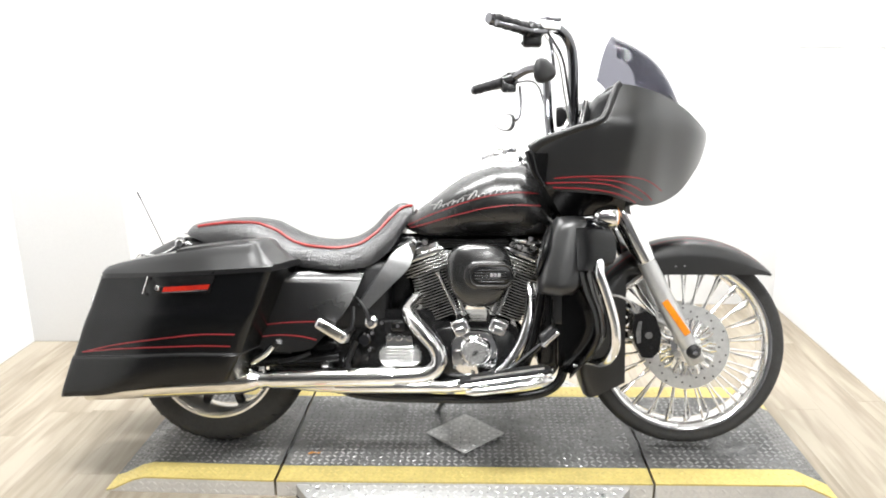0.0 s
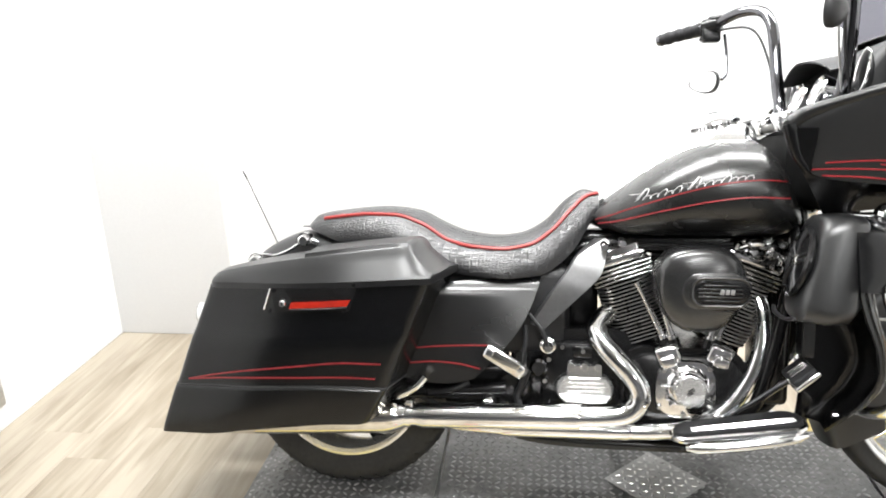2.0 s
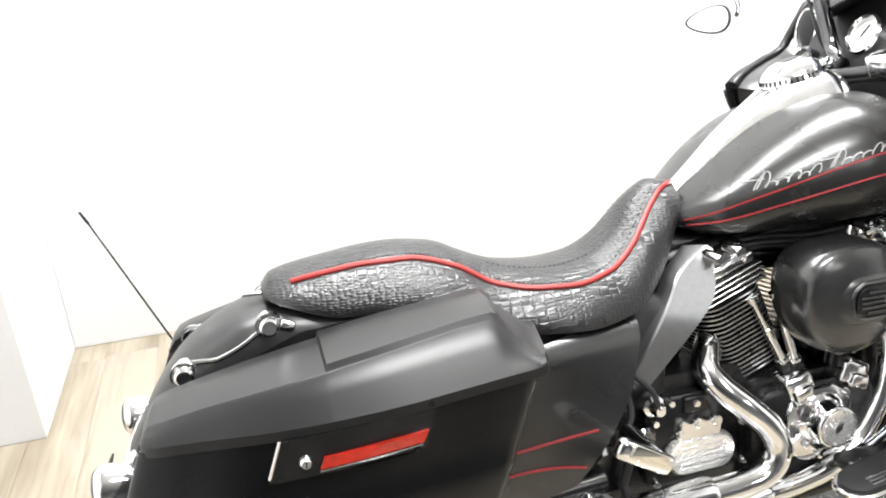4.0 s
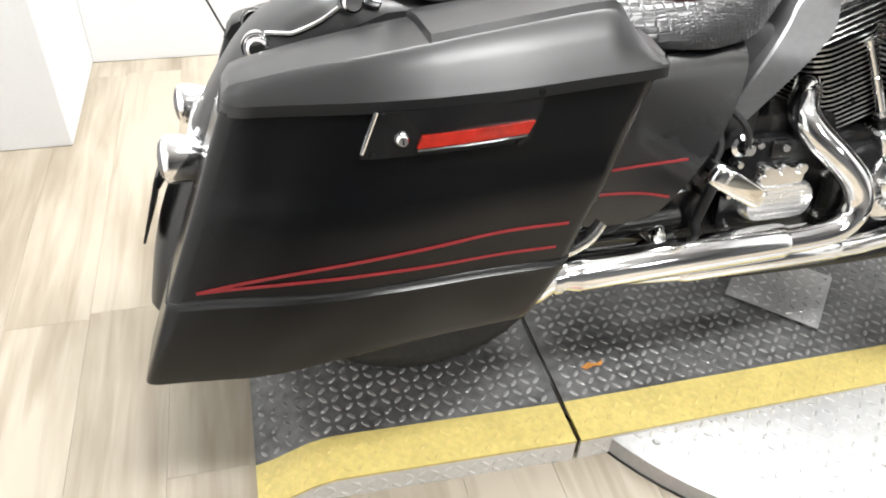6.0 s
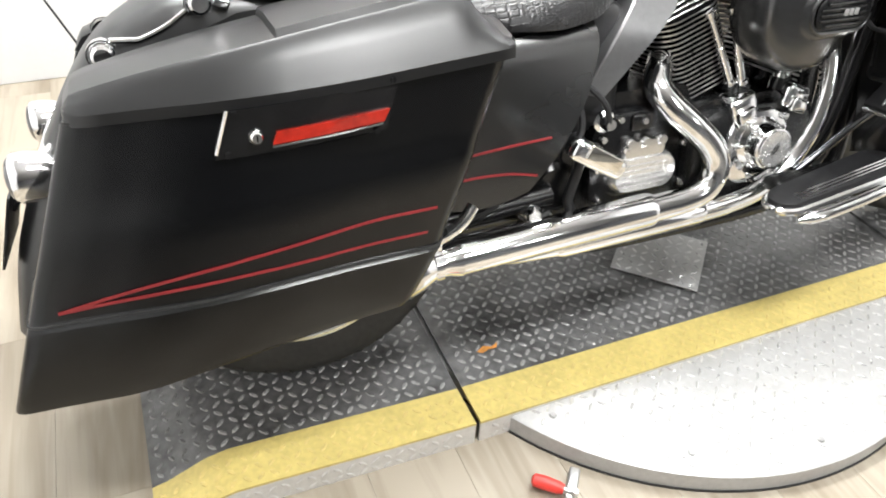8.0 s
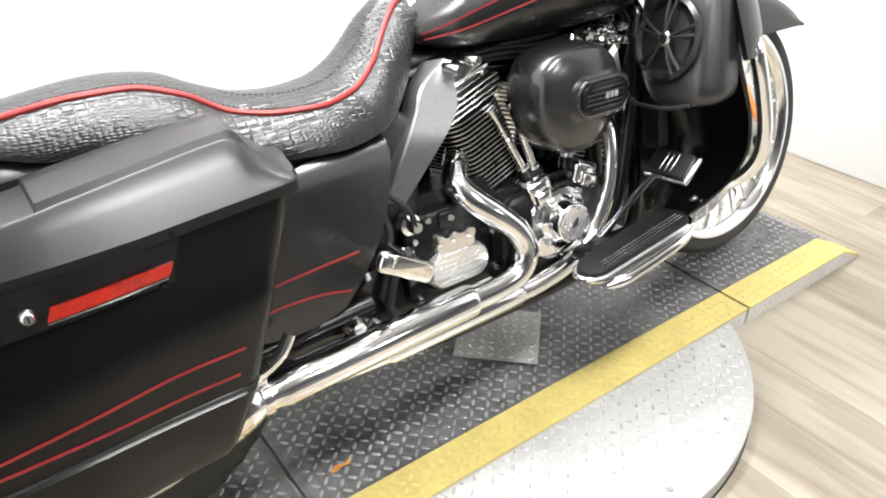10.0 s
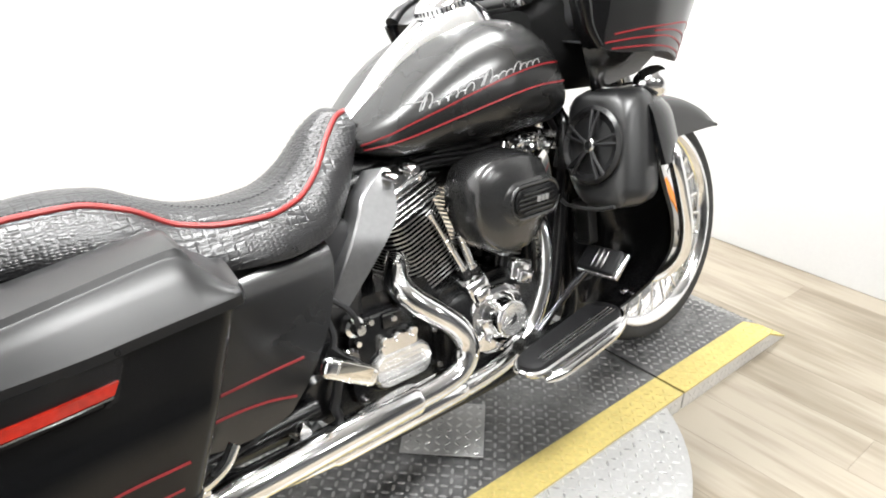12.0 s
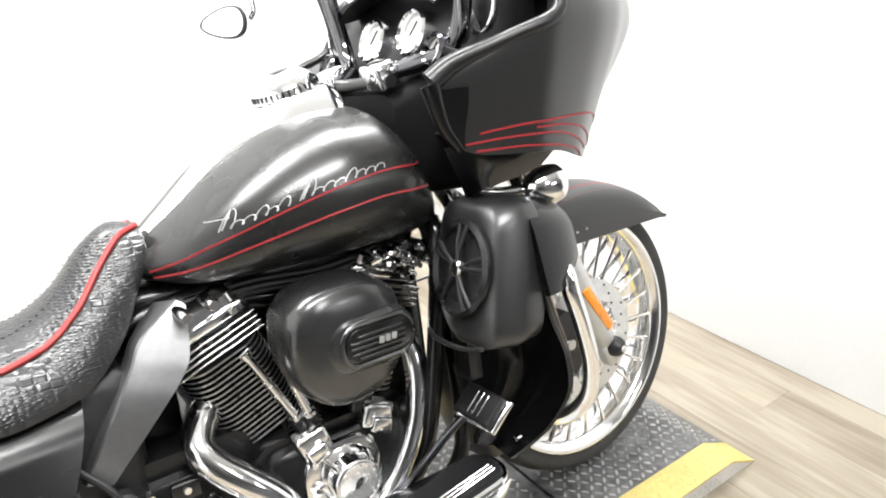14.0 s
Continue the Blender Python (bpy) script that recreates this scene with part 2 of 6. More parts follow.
class Geo:
    """Collects vertices and faces of one mesh; a face remembers its material slot."""

    def __init__(self):
        self.v, self.f, self.s = [], [], []

    def add(self, verts, faces, slot=0):
        o = len(self.v)
        self.v += [tuple(p) for p in verts]
        for f in faces:
            self.f.append(tuple(i + o for i in f))
            self.s.append(slot)
        return self

    def loft(self, rings, closed=True, caps=True, slot=0):
        n = len(rings[0])
        verts = [p for r in rings for p in r]
        faces = []
        m = n if closed else n - 1
        for k in range(len(rings) - 1):
            for i in range(m):
                j = (i + 1) % n
                faces.append((k * n + i, k * n + j, (k + 1) * n + j, (k + 1) * n + i))
        if caps and closed:
            faces.append(tuple(range(n))[::-1])
            faces.append(tuple((len(rings) - 1) * n + i for i in range(n)))
        return self.add(verts, faces, slot)

    def tube(self, path, r, n=12, caps=True, slot=0):
        """A round bar along a path of points; r is one radius or one for each point."""
        pts = [Vector(p) for p in path]
        rad = r if isinstance(r, (list, tuple)) else [r] * len(pts)
        t0 = (pts[1] - pts[0]).normalized()
        up = Vector((0, 0, 1)) if abs(t0.z) < 0.9 else Vector((0, 1, 0))
        a = t0.cross(up).normalized()
        rings = []
        for i, p in enumerate(pts):
            t = (pts[min(i + 1, len(pts) - 1)] - pts[max(i - 1, 0)]).normalized()
            a = (a - t * a.dot(t)).normalized()
            b = t.cross(a)
            rings.append([p + (a * math.cos(2 * math.pi * k / n) + b * math.sin(2 * math.pi * k / n)) * rad[i] for k in range(n)])
        return self.loft(rings, True, caps, slot)

    def lathe(self, profile, centre, axis="y", n=32, caps=False, slot=0):
        """Turns (radius, along) pairs round an axis."""
        c = Vector(centre)
        rings = []
        for r, h in profile:
            ring = []
            for k in range(n):
                a = 2 * math.pi * k / n
                u, w = r * math.cos(a), r * math.sin(a)
                ring.append(c + Vector({"y": (u, h, w), "z": (u, w, h), "x": (h, u, w)}[axis]))
            rings.append(ring)
        return self.loft(rings, True, caps, slot)

    def box(self, centre, size, bevel=0.0, turn=None, slot=0):
        bm = bmesh.new()
        bmesh.ops.create_cube(bm, size=1, matrix=Matrix.Diagonal((*size, 1)))
        if bevel:
            bmesh.ops.bevel(bm, geom=bm.edges[:], offset=bevel, segments=3, profile=0.5, affect="EDGES")
        m = Matrix.Translation(centre) @ (turn if turn is not None else Matrix.Identity(4))
        bm.transform(m)
        bm.verts.index_update()
        self.add([v.co[:] for v in bm.verts], [[v.index for v in f.verts] for f in bm.faces], slot)
        bm.free()
        return self

    def ball(self, centre, radii, n=20, m=12, turn=None, slot=0):
        rings = []
        for i in range(m + 1):
            a = math.pi * (i + 0.02) / (m + 0.04) - math.pi / 2
            ring = []
            for k in range(n):
                b = 2 * math.pi * k / n
                p = Vector((radii[0] * math.cos(a) * math.cos(b), radii[1] * math.cos(a) * math.sin(b), radii[2] * math.sin(a)))
                if turn is not None:
                    p = turn @ p
                ring.append(Vector(centre) + p)
            rings.append(ring)
        return self.loft(rings, True, True, slot)

    def sheet(self, rows, thick, slot=0):
        """A curved panel from a grid of points, thickened along its normals."""
        a, b = len(rows), len(rows[0])
        g = [[Vector(p) for p in r] for r in rows]
        back = []
        for i in range(a):
            for j in range(b):
                du = g[min(i + 1, a - 1)][j] - g[max(i - 1, 0)][j]
                dv = g[i][min(j + 1, b - 1)] - g[i][max(j - 1, 0)]
                nrm = du.cross(dv)
                nrm = nrm.normalized() if nrm.length > 1e-12 else Vector((0, 1, 0))
                back.append(g[i][j] - nrm * thick)
        front = [p for r in g for p in r]
        o = a * b
        faces = []
        for i in range(a - 1):
            for j in range(b - 1):
                q = (i * b + j, i * b + j + 1, (i + 1) * b + j + 1, (i + 1) * b + j)
                faces.append(q)
                faces.append(tuple(k + o for k in q[::-1]))
        for i in range(a - 1):
            faces.append((i * b, (i + 1) * b, (i + 1) * b + o, i * b + o))
            faces.append((i * b + b - 1 + o, (i + 1) * b + b - 1 + o, (i + 1) * b + b - 1, i * b + b - 1))
        for j in range(b - 1):
            faces.append((j + o, j + 1 + o, j + 1, j))
            k = (a - 1) * b + j
            faces.append((k, k + 1, k + 1 + o, k + o))
        return self.add(front + back, faces, slot)

    def plate(self, outline, y0, y1, slot=0):
        """A flat slab in the xz plane between two depths, from an outline of (x, z)."""
        n = len(outline)
        verts = [(x, y0, z) for x, z in outline] + [(x, y1, z) for x, z in outline]
        faces = [tuple(range(n)), tuple(range(n, 2 * n))[::-1]]
        faces += [(i, i + n, (i + 1) % n + n, (i + 1) % n) for i in range(n)]
        return self.add(verts, faces, slot)

    def build(self, name, mats, parent=None, label="", sharp=38, smooth=True):
        me = bpy.data.meshes.new(name)
        me.from_pydata([widen(p) for p in self.v] if SPREAD else self.v, [], self.f)
        mats = mats if isinstance(mats, (list, tuple)) else [mats]
        for m in mats:
            me.materials.append(m)
        if len(mats) > 1:
            me.polygons.foreach_set("material_index", self.s)
        bm = bmesh.new()
        bm.from_mesh(me)
        bmesh.ops.recalc_face_normals(bm, faces=bm.faces[:])
        bm.to_mesh(me)
        bm.free()
        if smooth:
            me.polygons.foreach_set("use_smooth", [True] * len(me.polygons))
            me.set_sharp_from_angle(angle=radians(sharp))
        me.update()
        ob = new(name, me)
        if parent is not None:
            ob.parent = parent
        if label:
            ob["label"] = label
        return ob


def spline(pts, n=8):
    """Points along a smooth curve through pts, n to a stretch."""
    p = [np.array(q, float) for q in pts]
    p = [2 * p[0] - p[1]] + p + [2 * p[-1] - p[-2]]
    out = []
    for i in range(1, len(p) - 2):
        a, b, c, d = p[i - 1:i + 3]
        for k in range(n):
            t = k / n
            out.append(tuple(0.5 * (2 * b + (c - a) * t + (2 * a - 5 * b + 4 * c - d) * t * t + (3 * b - a - 3 * c + d) * t ** 3)))
    out.append(tuple(p[-2]))
    return out


def curve(table, x):
    """A smooth value from a short table of (x, value)."""
    xs = [a for a, _ in table]
    ys = [b for _, b in table]
    if x <= xs[0]:
        return ys[0]
    if x >= xs[-1]:
        return ys[-1]
    i = max(k for k in range(len(xs)) if xs[k] <= x)
    h = xs[i + 1] - xs[i]
    slope = [0.0] * len(xs)
    for k in range(1, len(xs) - 1):
        l, r = (ys[k] - ys[k - 1]) / (xs[k] - xs[k - 1]), (ys[k + 1] - ys[k]) / (xs[k + 1] - xs[k])
        slope[k] = 0 if l * r <= 0 else 2 * l * r / (l + r)
    slope[0] = (ys[1] - ys[0]) / (xs[1] - xs[0])
    slope[-1] = (ys[-1] - ys[-2]) / (xs[-1] - xs[-2])
    t = (x - xs[i]) / h
    return ((2 * t ** 3 - 3 * t * t + 1) * ys[i] + (t ** 3 - 2 * t * t + t) * h * slope[i]
            + (-2 * t ** 3 + 3 * t * t) * ys[i + 1] + (t ** 3 - t * t) * h * slope[i + 1])


def lin(a, b, n):
    return [a + (b - a) * i / (n - 1) for i in range(n)]


def rounded(x0, x1, y0, y1, r, n=5):
    """A rounded rectangle of (x, y), anticlockwise."""
    out = []
    for cx, cy, a0 in ((x1 - r, y1 - r, 0), (x0 + r, y1 - r, 90), (x0 + r, y0 + r, 180), (x1 - r, y0 + r, 270)):
        for k in range(n + 1):
            a = radians(a0 + 90 * k / n)
            out.append((cx + r * math.cos(a), cy + r * math.sin(a)))
    return out


def densify(outline, n=12):
    """The same outline with its long straight runs cut into n pieces."""
    out = []
    for (ax, ay), (bx, by) in zip(outline, outline[1:] + outline[:1]):
        k = n if math.hypot(bx - ax, by - ay) > 0.1 else 1
        out += [(ax + (bx - ax) * i / k, ay + (by - ay) * i / k) for i in range(k)]
    return out


def empty(name, m=None):
    ob = new(name)
    ob.empty_display_size = 0.1
    if m is not None:
        ob.matrix_basis = m
    return ob


# ---------------------------------------------------------------- room
LEFT, RIGHT, BACK, NEAR, TOP = -2.19, 1.815, 4.04, -5.5, 3.0
PIER_X, PIER_Y = -1.62, 3.475
BOOTH = 0.6


def slab(name, x0, x1, y0, y1, z0, z1, m):
    ob = Geo().box(((x0 + x1) / 2, (y0 + y1) / 2, (z0 + z1) / 2), (x1 - x0, y1 - y0, z1 - z0), 0.004).build(name, m, smooth=False)
    return tagged(ob, kind="structure")


slab("wall_west", LEFT - 0.12, LEFT, BOOTH, PIER_Y, 0, TOP, WALL)
slab("wall_northwest", LEFT - 0.12, PIER_X, PIER_Y, BACK + 0.12, 0, TOP, WALL)
slab("wall_north", PIER_X, RIGHT + 0.12, BACK, BACK + 0.12, 0, TOP, WALL)
slab("wall_east", RIGHT, RIGHT + 0.12, BOOTH, BACK, 0, TOP, WALL)
# unseen dim room past the white walls, added for paint and chrome to reflect
slab("workshop_wall_west", -5.12, -5.0, NEAR, BOOTH, 0, TOP, UNSEEN_WALL)
slab("workshop_wall_east", 5.0, 5.12, NEAR, BOOTH, 0, TOP, UNSEEN_WALL)
slab("workshop_wall_south", -5.12, 5.12, NEAR - 0.12, NEAR, 0, TOP, UNSEEN_WALL)
slab("workshop_wall_northwest", -5.12, LEFT - 0.12, BOOTH, BOOTH + 0.12, 0, TOP, UNSEEN_WALL)
slab("workshop_wall_northeast", RIGHT + 0.12, 5.12, BOOTH, BOOTH + 0.12, 0, TOP, UNSEEN_WALL)
slab("ceiling", -5.12, 5.12, NEAR - 0.12, BACK + 0.12, TOP, TOP + 0.1, CEILING)
# left without planks past BOOTH, out of view, to keep reflections dark
floor = slab("floor", -5.1, 5.1, NEAR - 0.1, BACK + 0.1, -0.06, -0.006, SUBFLOOR)
slab("trim", RIGHT - 0.007, RIGHT, BOOTH, BACK, 1.425, 1.525, WALL)
cabinet = Geo().box((LEFT + 0.05, 2.33, 0.25), (0.10, 0.50, 0.20), 0.006).build("wall_box", ZINC)
tagged(cabinet, "grey metal box fixed low on the white wall", "wall box")


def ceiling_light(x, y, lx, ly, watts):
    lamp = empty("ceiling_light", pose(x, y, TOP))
    tagged(lamp, "flat white ceiling panel light out of view, switched on", "ceiling light", "ceiling lights")
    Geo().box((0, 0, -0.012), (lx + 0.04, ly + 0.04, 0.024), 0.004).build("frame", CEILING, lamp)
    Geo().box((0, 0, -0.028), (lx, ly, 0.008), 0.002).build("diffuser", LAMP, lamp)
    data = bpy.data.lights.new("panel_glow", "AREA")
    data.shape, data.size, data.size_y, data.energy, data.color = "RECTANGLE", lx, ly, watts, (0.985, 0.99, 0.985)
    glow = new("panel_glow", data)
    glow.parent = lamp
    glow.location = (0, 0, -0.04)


for cx, cy, watts in ((-0.25, 1.35, 98), (-0.8, 3.15, 104), (0.8, 3.15, 88)):
    ceiling_light(cx, cy, 1.4, 0.42, watts)
# two more unseen panels, added to brighten the reflections in chrome and shield
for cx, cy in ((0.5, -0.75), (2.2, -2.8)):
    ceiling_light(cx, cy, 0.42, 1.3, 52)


# ---------------------------------------------------------------- turntable platform
def lug_field(g, inside, x0, x1, y0, y1, zed, pitch=0.0238, long=0.0118, wide=0.0041, high=0.0022, slot=0):
    """Raised tread marks in alternating directions over an area."""
    i = 0
    y = y0
    while y < y1:
        j = 0
        x = x0
        while x < x1:
            if inside(x, y):
                a = radians(45 if (i + j) % 2 else -45)
                c, s = math.cos(a), math.sin(a)
                z = zed(x, y)
                base, top = [], []
                for u, w in ((-1, 0), (-0.5, -1), (0.5, -1), (1, 0), (0.5, 1), (-0.5, 1)):
                    px, py = u * long, w * wide
                    base.append((x + px * c - py * s, y + px * s + py * c, z))
                    top.append((x + 0.6 * (px * c - py * s), y + 0.6 * (px * s + py * c), z + high))
                g.add(base + top, [(6, 7, 8, 9, 10, 11)] + [(k, (k + 1) % 6, 6 + (k + 1) % 6, 6 + k) for k in range(6)], slot)
            x += pitch
            j += 1
        y += pitch
        i += 1
    return g


DECK_Z, Y_A, Y_B, Y_C, Y_D = 0.059, 2.120, 2.213, 2.745, 2.838


def deck_height(x):
    return curve([(-1.17, 0.003), (-1.16, 0.004), (-1.02, DECK_Z - 0.0005), (-0.99, DECK_Z)], x) if x < -0.99 else (
        DECK_Z if x < 1.185 else max(0.003, DECK_Z - (x - 1.185) / 0.12 * 0.056))


def deck_section(name_label, x0, x1, skew=0.0):
    root = empty("platform_section", pose(0, 0, 0))
    tagged(root, name_label, "platform", "turntable platform sections")
    xs = sorted(set([x0, x1] + [x for x in (-1.13, -1.095, -1.06, -1.02, -0.99, 1.185, 1.225, 1.265) if x0 < x < x1]))
    for part_name, ya, yb, m, lugm in (("yellow_strip", Y_A, Y_B, YELLOW, YELLOW_LUG), ("deck_plate", Y_B, Y_C, DECK, LUG), ("yellow_strip", Y_C, Y_D, YELLOW, YELLOW_LUG)):
        g = Geo()
        rings = [[(x, ya, deck_height(x)), (x, yb, deck_height(x)), (x, yb, max(-0.001, deck_height(x) - 0.006)), (x, ya, max(-0.001, deck_height(x) - 0.006))] for x in xs]
        g.loft(rings)
        g.v = [(x, y + skew * (x - x1), z) for x, y, z in g.v]
        plate = g.build(part_name, m, root, sharp=20)
        lugs = lug_field(Geo(), lambda x, y: x0 + 0.012 < x < x1 - 0.012, x0 + 0.02 + (0.4 * 0.0205 if x0 > -1 else 0), x1, ya + 0.016, yb - 0.006, lambda x, y: deck_height(x) - 0.0004)
        lugs.v = [(x, y + skew * (x - x1), z) for x, y, z in lugs.v]
        tagged(lugs.build("tread_relief", lugm, plate, smooth=False), kind="stuff")
    for y in (Y_A + 0.003, Y_D - 0.003):
        g = Geo()
        rings = [[(x, y - 0.003, 0), (x, y + 0.003, 0), (x, y + 0.003, max(0.0005, deck_height(x) - 0.0065)), (x, y - 0.003, max(0.0005, deck_height(x) - 0.0065))] for x in xs]
        g.loft(rings)
        g.v = [(x, y + skew * (x - x1), z) for x, y, z in g.v]
        skirt = g.build("side_skirt", SKIRT, root, smooth=False)
    fringe = Geo()
    lug_field(fringe, lambda x, y: x0 + 0.015 < x < x1 - 0.015 and y < deck_height(x) - 0.016, x0 + 0.01, x1, 0.010, DECK_Z, lambda x, y: 0.0)
    fringe.v = [(x, Y_A - 0.0005 - z * 0.7 + skew * (x - x1), y) for x, y, z in fringe.v]
    tagged(fringe.build("tread_relief", SKIRT, root, smooth=False), kind="stuff")
    return root


deck_section("black tread-plate ramp end with yellow painted edges, under the rear wheel", -1.16, -0.5675, -0.035)
deck_section("black tread-plate middle section with yellow painted edges", -0.5575, 0.6960)
deck_section("black tread-plate ramp end with yellow painted edges, under the front wheel", 0.7055, 1.305)

disc = empty("turntable_disc", pose(0.066, 2.455, 0))
tagged(disc, "round aluminium tread-plate turntable disc under the platform", "turntable")
Geo().lathe([(0.0, 0.0465), (0.30, 0.0465), (0.644, 0.0465), (0.65, 0.043), (0.65, 0.002), (0.0, 0.002)], (0, 0, 0), "z", 96).build("disc_plate", TREAD, disc)
Geo().lathe([(0.648, 0.004), (0.6525, 0.004), (0.653, 0.0), (0.648, 0.0)], (0, 0, 0), "z", 96).build("rubber_gasket", SEAM, disc)
tagged(lug_field(Geo(), lambda x, y: x * x + y * y < 0.40 and abs(y) > 0.34, -0.64, 0.64, -0.64, 0.64, lambda x, y: 0.0462, 0.027, 0.0125, 0.0034, 0.0018).build("tread_relief", TREAD_LUG, disc, smooth=False), kind="stuff")
for k in range(14):
    a = 2 * math.pi * k / 14 + 0.2
    Geo().lathe([(0.0, 0.004), (0.006, 0.004), (0.008, 0.0)], (0.60 * math.cos(a), 0.60 * math.sin(a), 0.0464), "z", 10).build("screw_head", ZINC, disc)

plate = empty("cover_plate", pose(0.074, 2.424, DECK_Z, 0, 0, 45))
tagged(plate, "square bare aluminium tread plate lying on the black deck", "floor plate")
Geo().box((0, 0, 0.005), (0.188, 0.188, 0.010), 0.002).build("riser", SEAM, plate)
Geo().box((0, 0, 0.0115), (0.207, 0.207, 0.004), 0.001).build("plate_top", TREAD, plate)
tagged(lug_field(Geo(), lambda x, y: True, -0.088, 0.09, -0.088, 0.09, lambda x, y: 0.0133, 0.025, 0.011, 0.0033, 0.0016).build("tread_relief", TREAD_LUG, plate, smooth=False), kind="stuff")

clamp = empty("toggle_clamp", pose(-0.472, 1.960, 0, 0, 0, 0))
tagged(clamp, "zinc toggle clamp with a red vinyl grip on the floor", "clamp")
Geo().box((0.032, 0.0, 0.012), (0.020, 0.070, 0.016), 0.003, pose(0, 0, 0, 0, 0, -38)).build("clamp_body", ZINC, clamp)
Geo().tube([(0.020, -0.026, 0.02), (0.020, -0.026, 0.036)], 0.006, 8).build("bolt", ZINC, clamp)
Geo().tube([(0.024, -0.022, 0.02), (0.0, 0.0, 0.021)], 0.006, 10).build("lever", ZINC, clamp)
Geo().tube([(0.008, -0.008, 0.021), (0.0, 0.0, 0.021), (-0.020, 0.018, 0.022), (-0.034, 0.030, 0.022), (-0.038, 0.033, 0.022)], [0.009, 0.012, 0.0135, 0.012, 0.005], 14).build("grip", RED_GRIP, clamp)

leaf = Geo()
leaf.add([(-0.030, 0.0, 0.003), (-0.01, 0.012, 0.007), (0.012, 0.006, 0.004), (0.03, 0.012, 0.008), (0.022, -0.006, 0.004), (0.0, -0.008, 0.008), (-0.018, -0.012, 0.003)],
         [(0, 1, 6), (1, 2, 5), (1, 5, 6), (2, 3, 4), (2, 4, 5)])
scrap = leaf.build("leaf_scrap", LEAF)
scrap.matrix_basis = pose(-0.464, 2.288, DECK_Z) @ Matrix.Diagonal((0.85, 0.62, 1, 1))
tagged(scrap, "dry orange scrap of leaf on the black deck", "leaf")


# ---------------------------------------------------------------- motorcycle, leaning on its stand
bike = empty("motorcycle", Matrix.Translation((0.002, 2.376, DECK_Z + 0.006)) @ pose(0, 0, 0, 0, 0, -0.8) @ pose(0, 0, 0, -13.0, 0, 0) @ Matrix.Scale(0.995, 4))
tagged(bike, "satin black touring motorcycle with red pinstripes, on its side stand", "motorcycle")


def ribbon(path, width, thick, out):
    """A thin painted band along a path; out gives the outward direction at a point."""
    g = Geo()
    pts = [Vector(p) for p in path]
    rings = []
    for i, p in enumerate(pts):
        t = (pts[min(i + 1, len(pts) - 1)] - pts[max(i - 1, 0)]).normalized()
        n = Vector(out(p)).normalized()
        w = t.cross(n).normalized() * (width / 2)
        rings.append([p - w - n * thick, p + w - n * thick, p + w + n * thick, p - w + n * thick])
    return g.loft(rings)


# ---- wheels
def tyre_ring(r, half, rim_r):
    """The tyre's profile for a lathe."""
    prof = []
    for k in range(17):
        a = math.pi * k / 16
        y = -half * math.cos(a)
        bulge = math.sin(a) ** 0.55
        prof.append((rim_r + (r - rim_r) * bulge, y * (0.72 + 0.28 * math.sin(a) ** 0.5)))
    prof.append((rim_r - 0.004, half * 0.6))
    prof.append((rim_r - 0.004, -half * 0.6))
    prof.append(prof[0])
    return prof


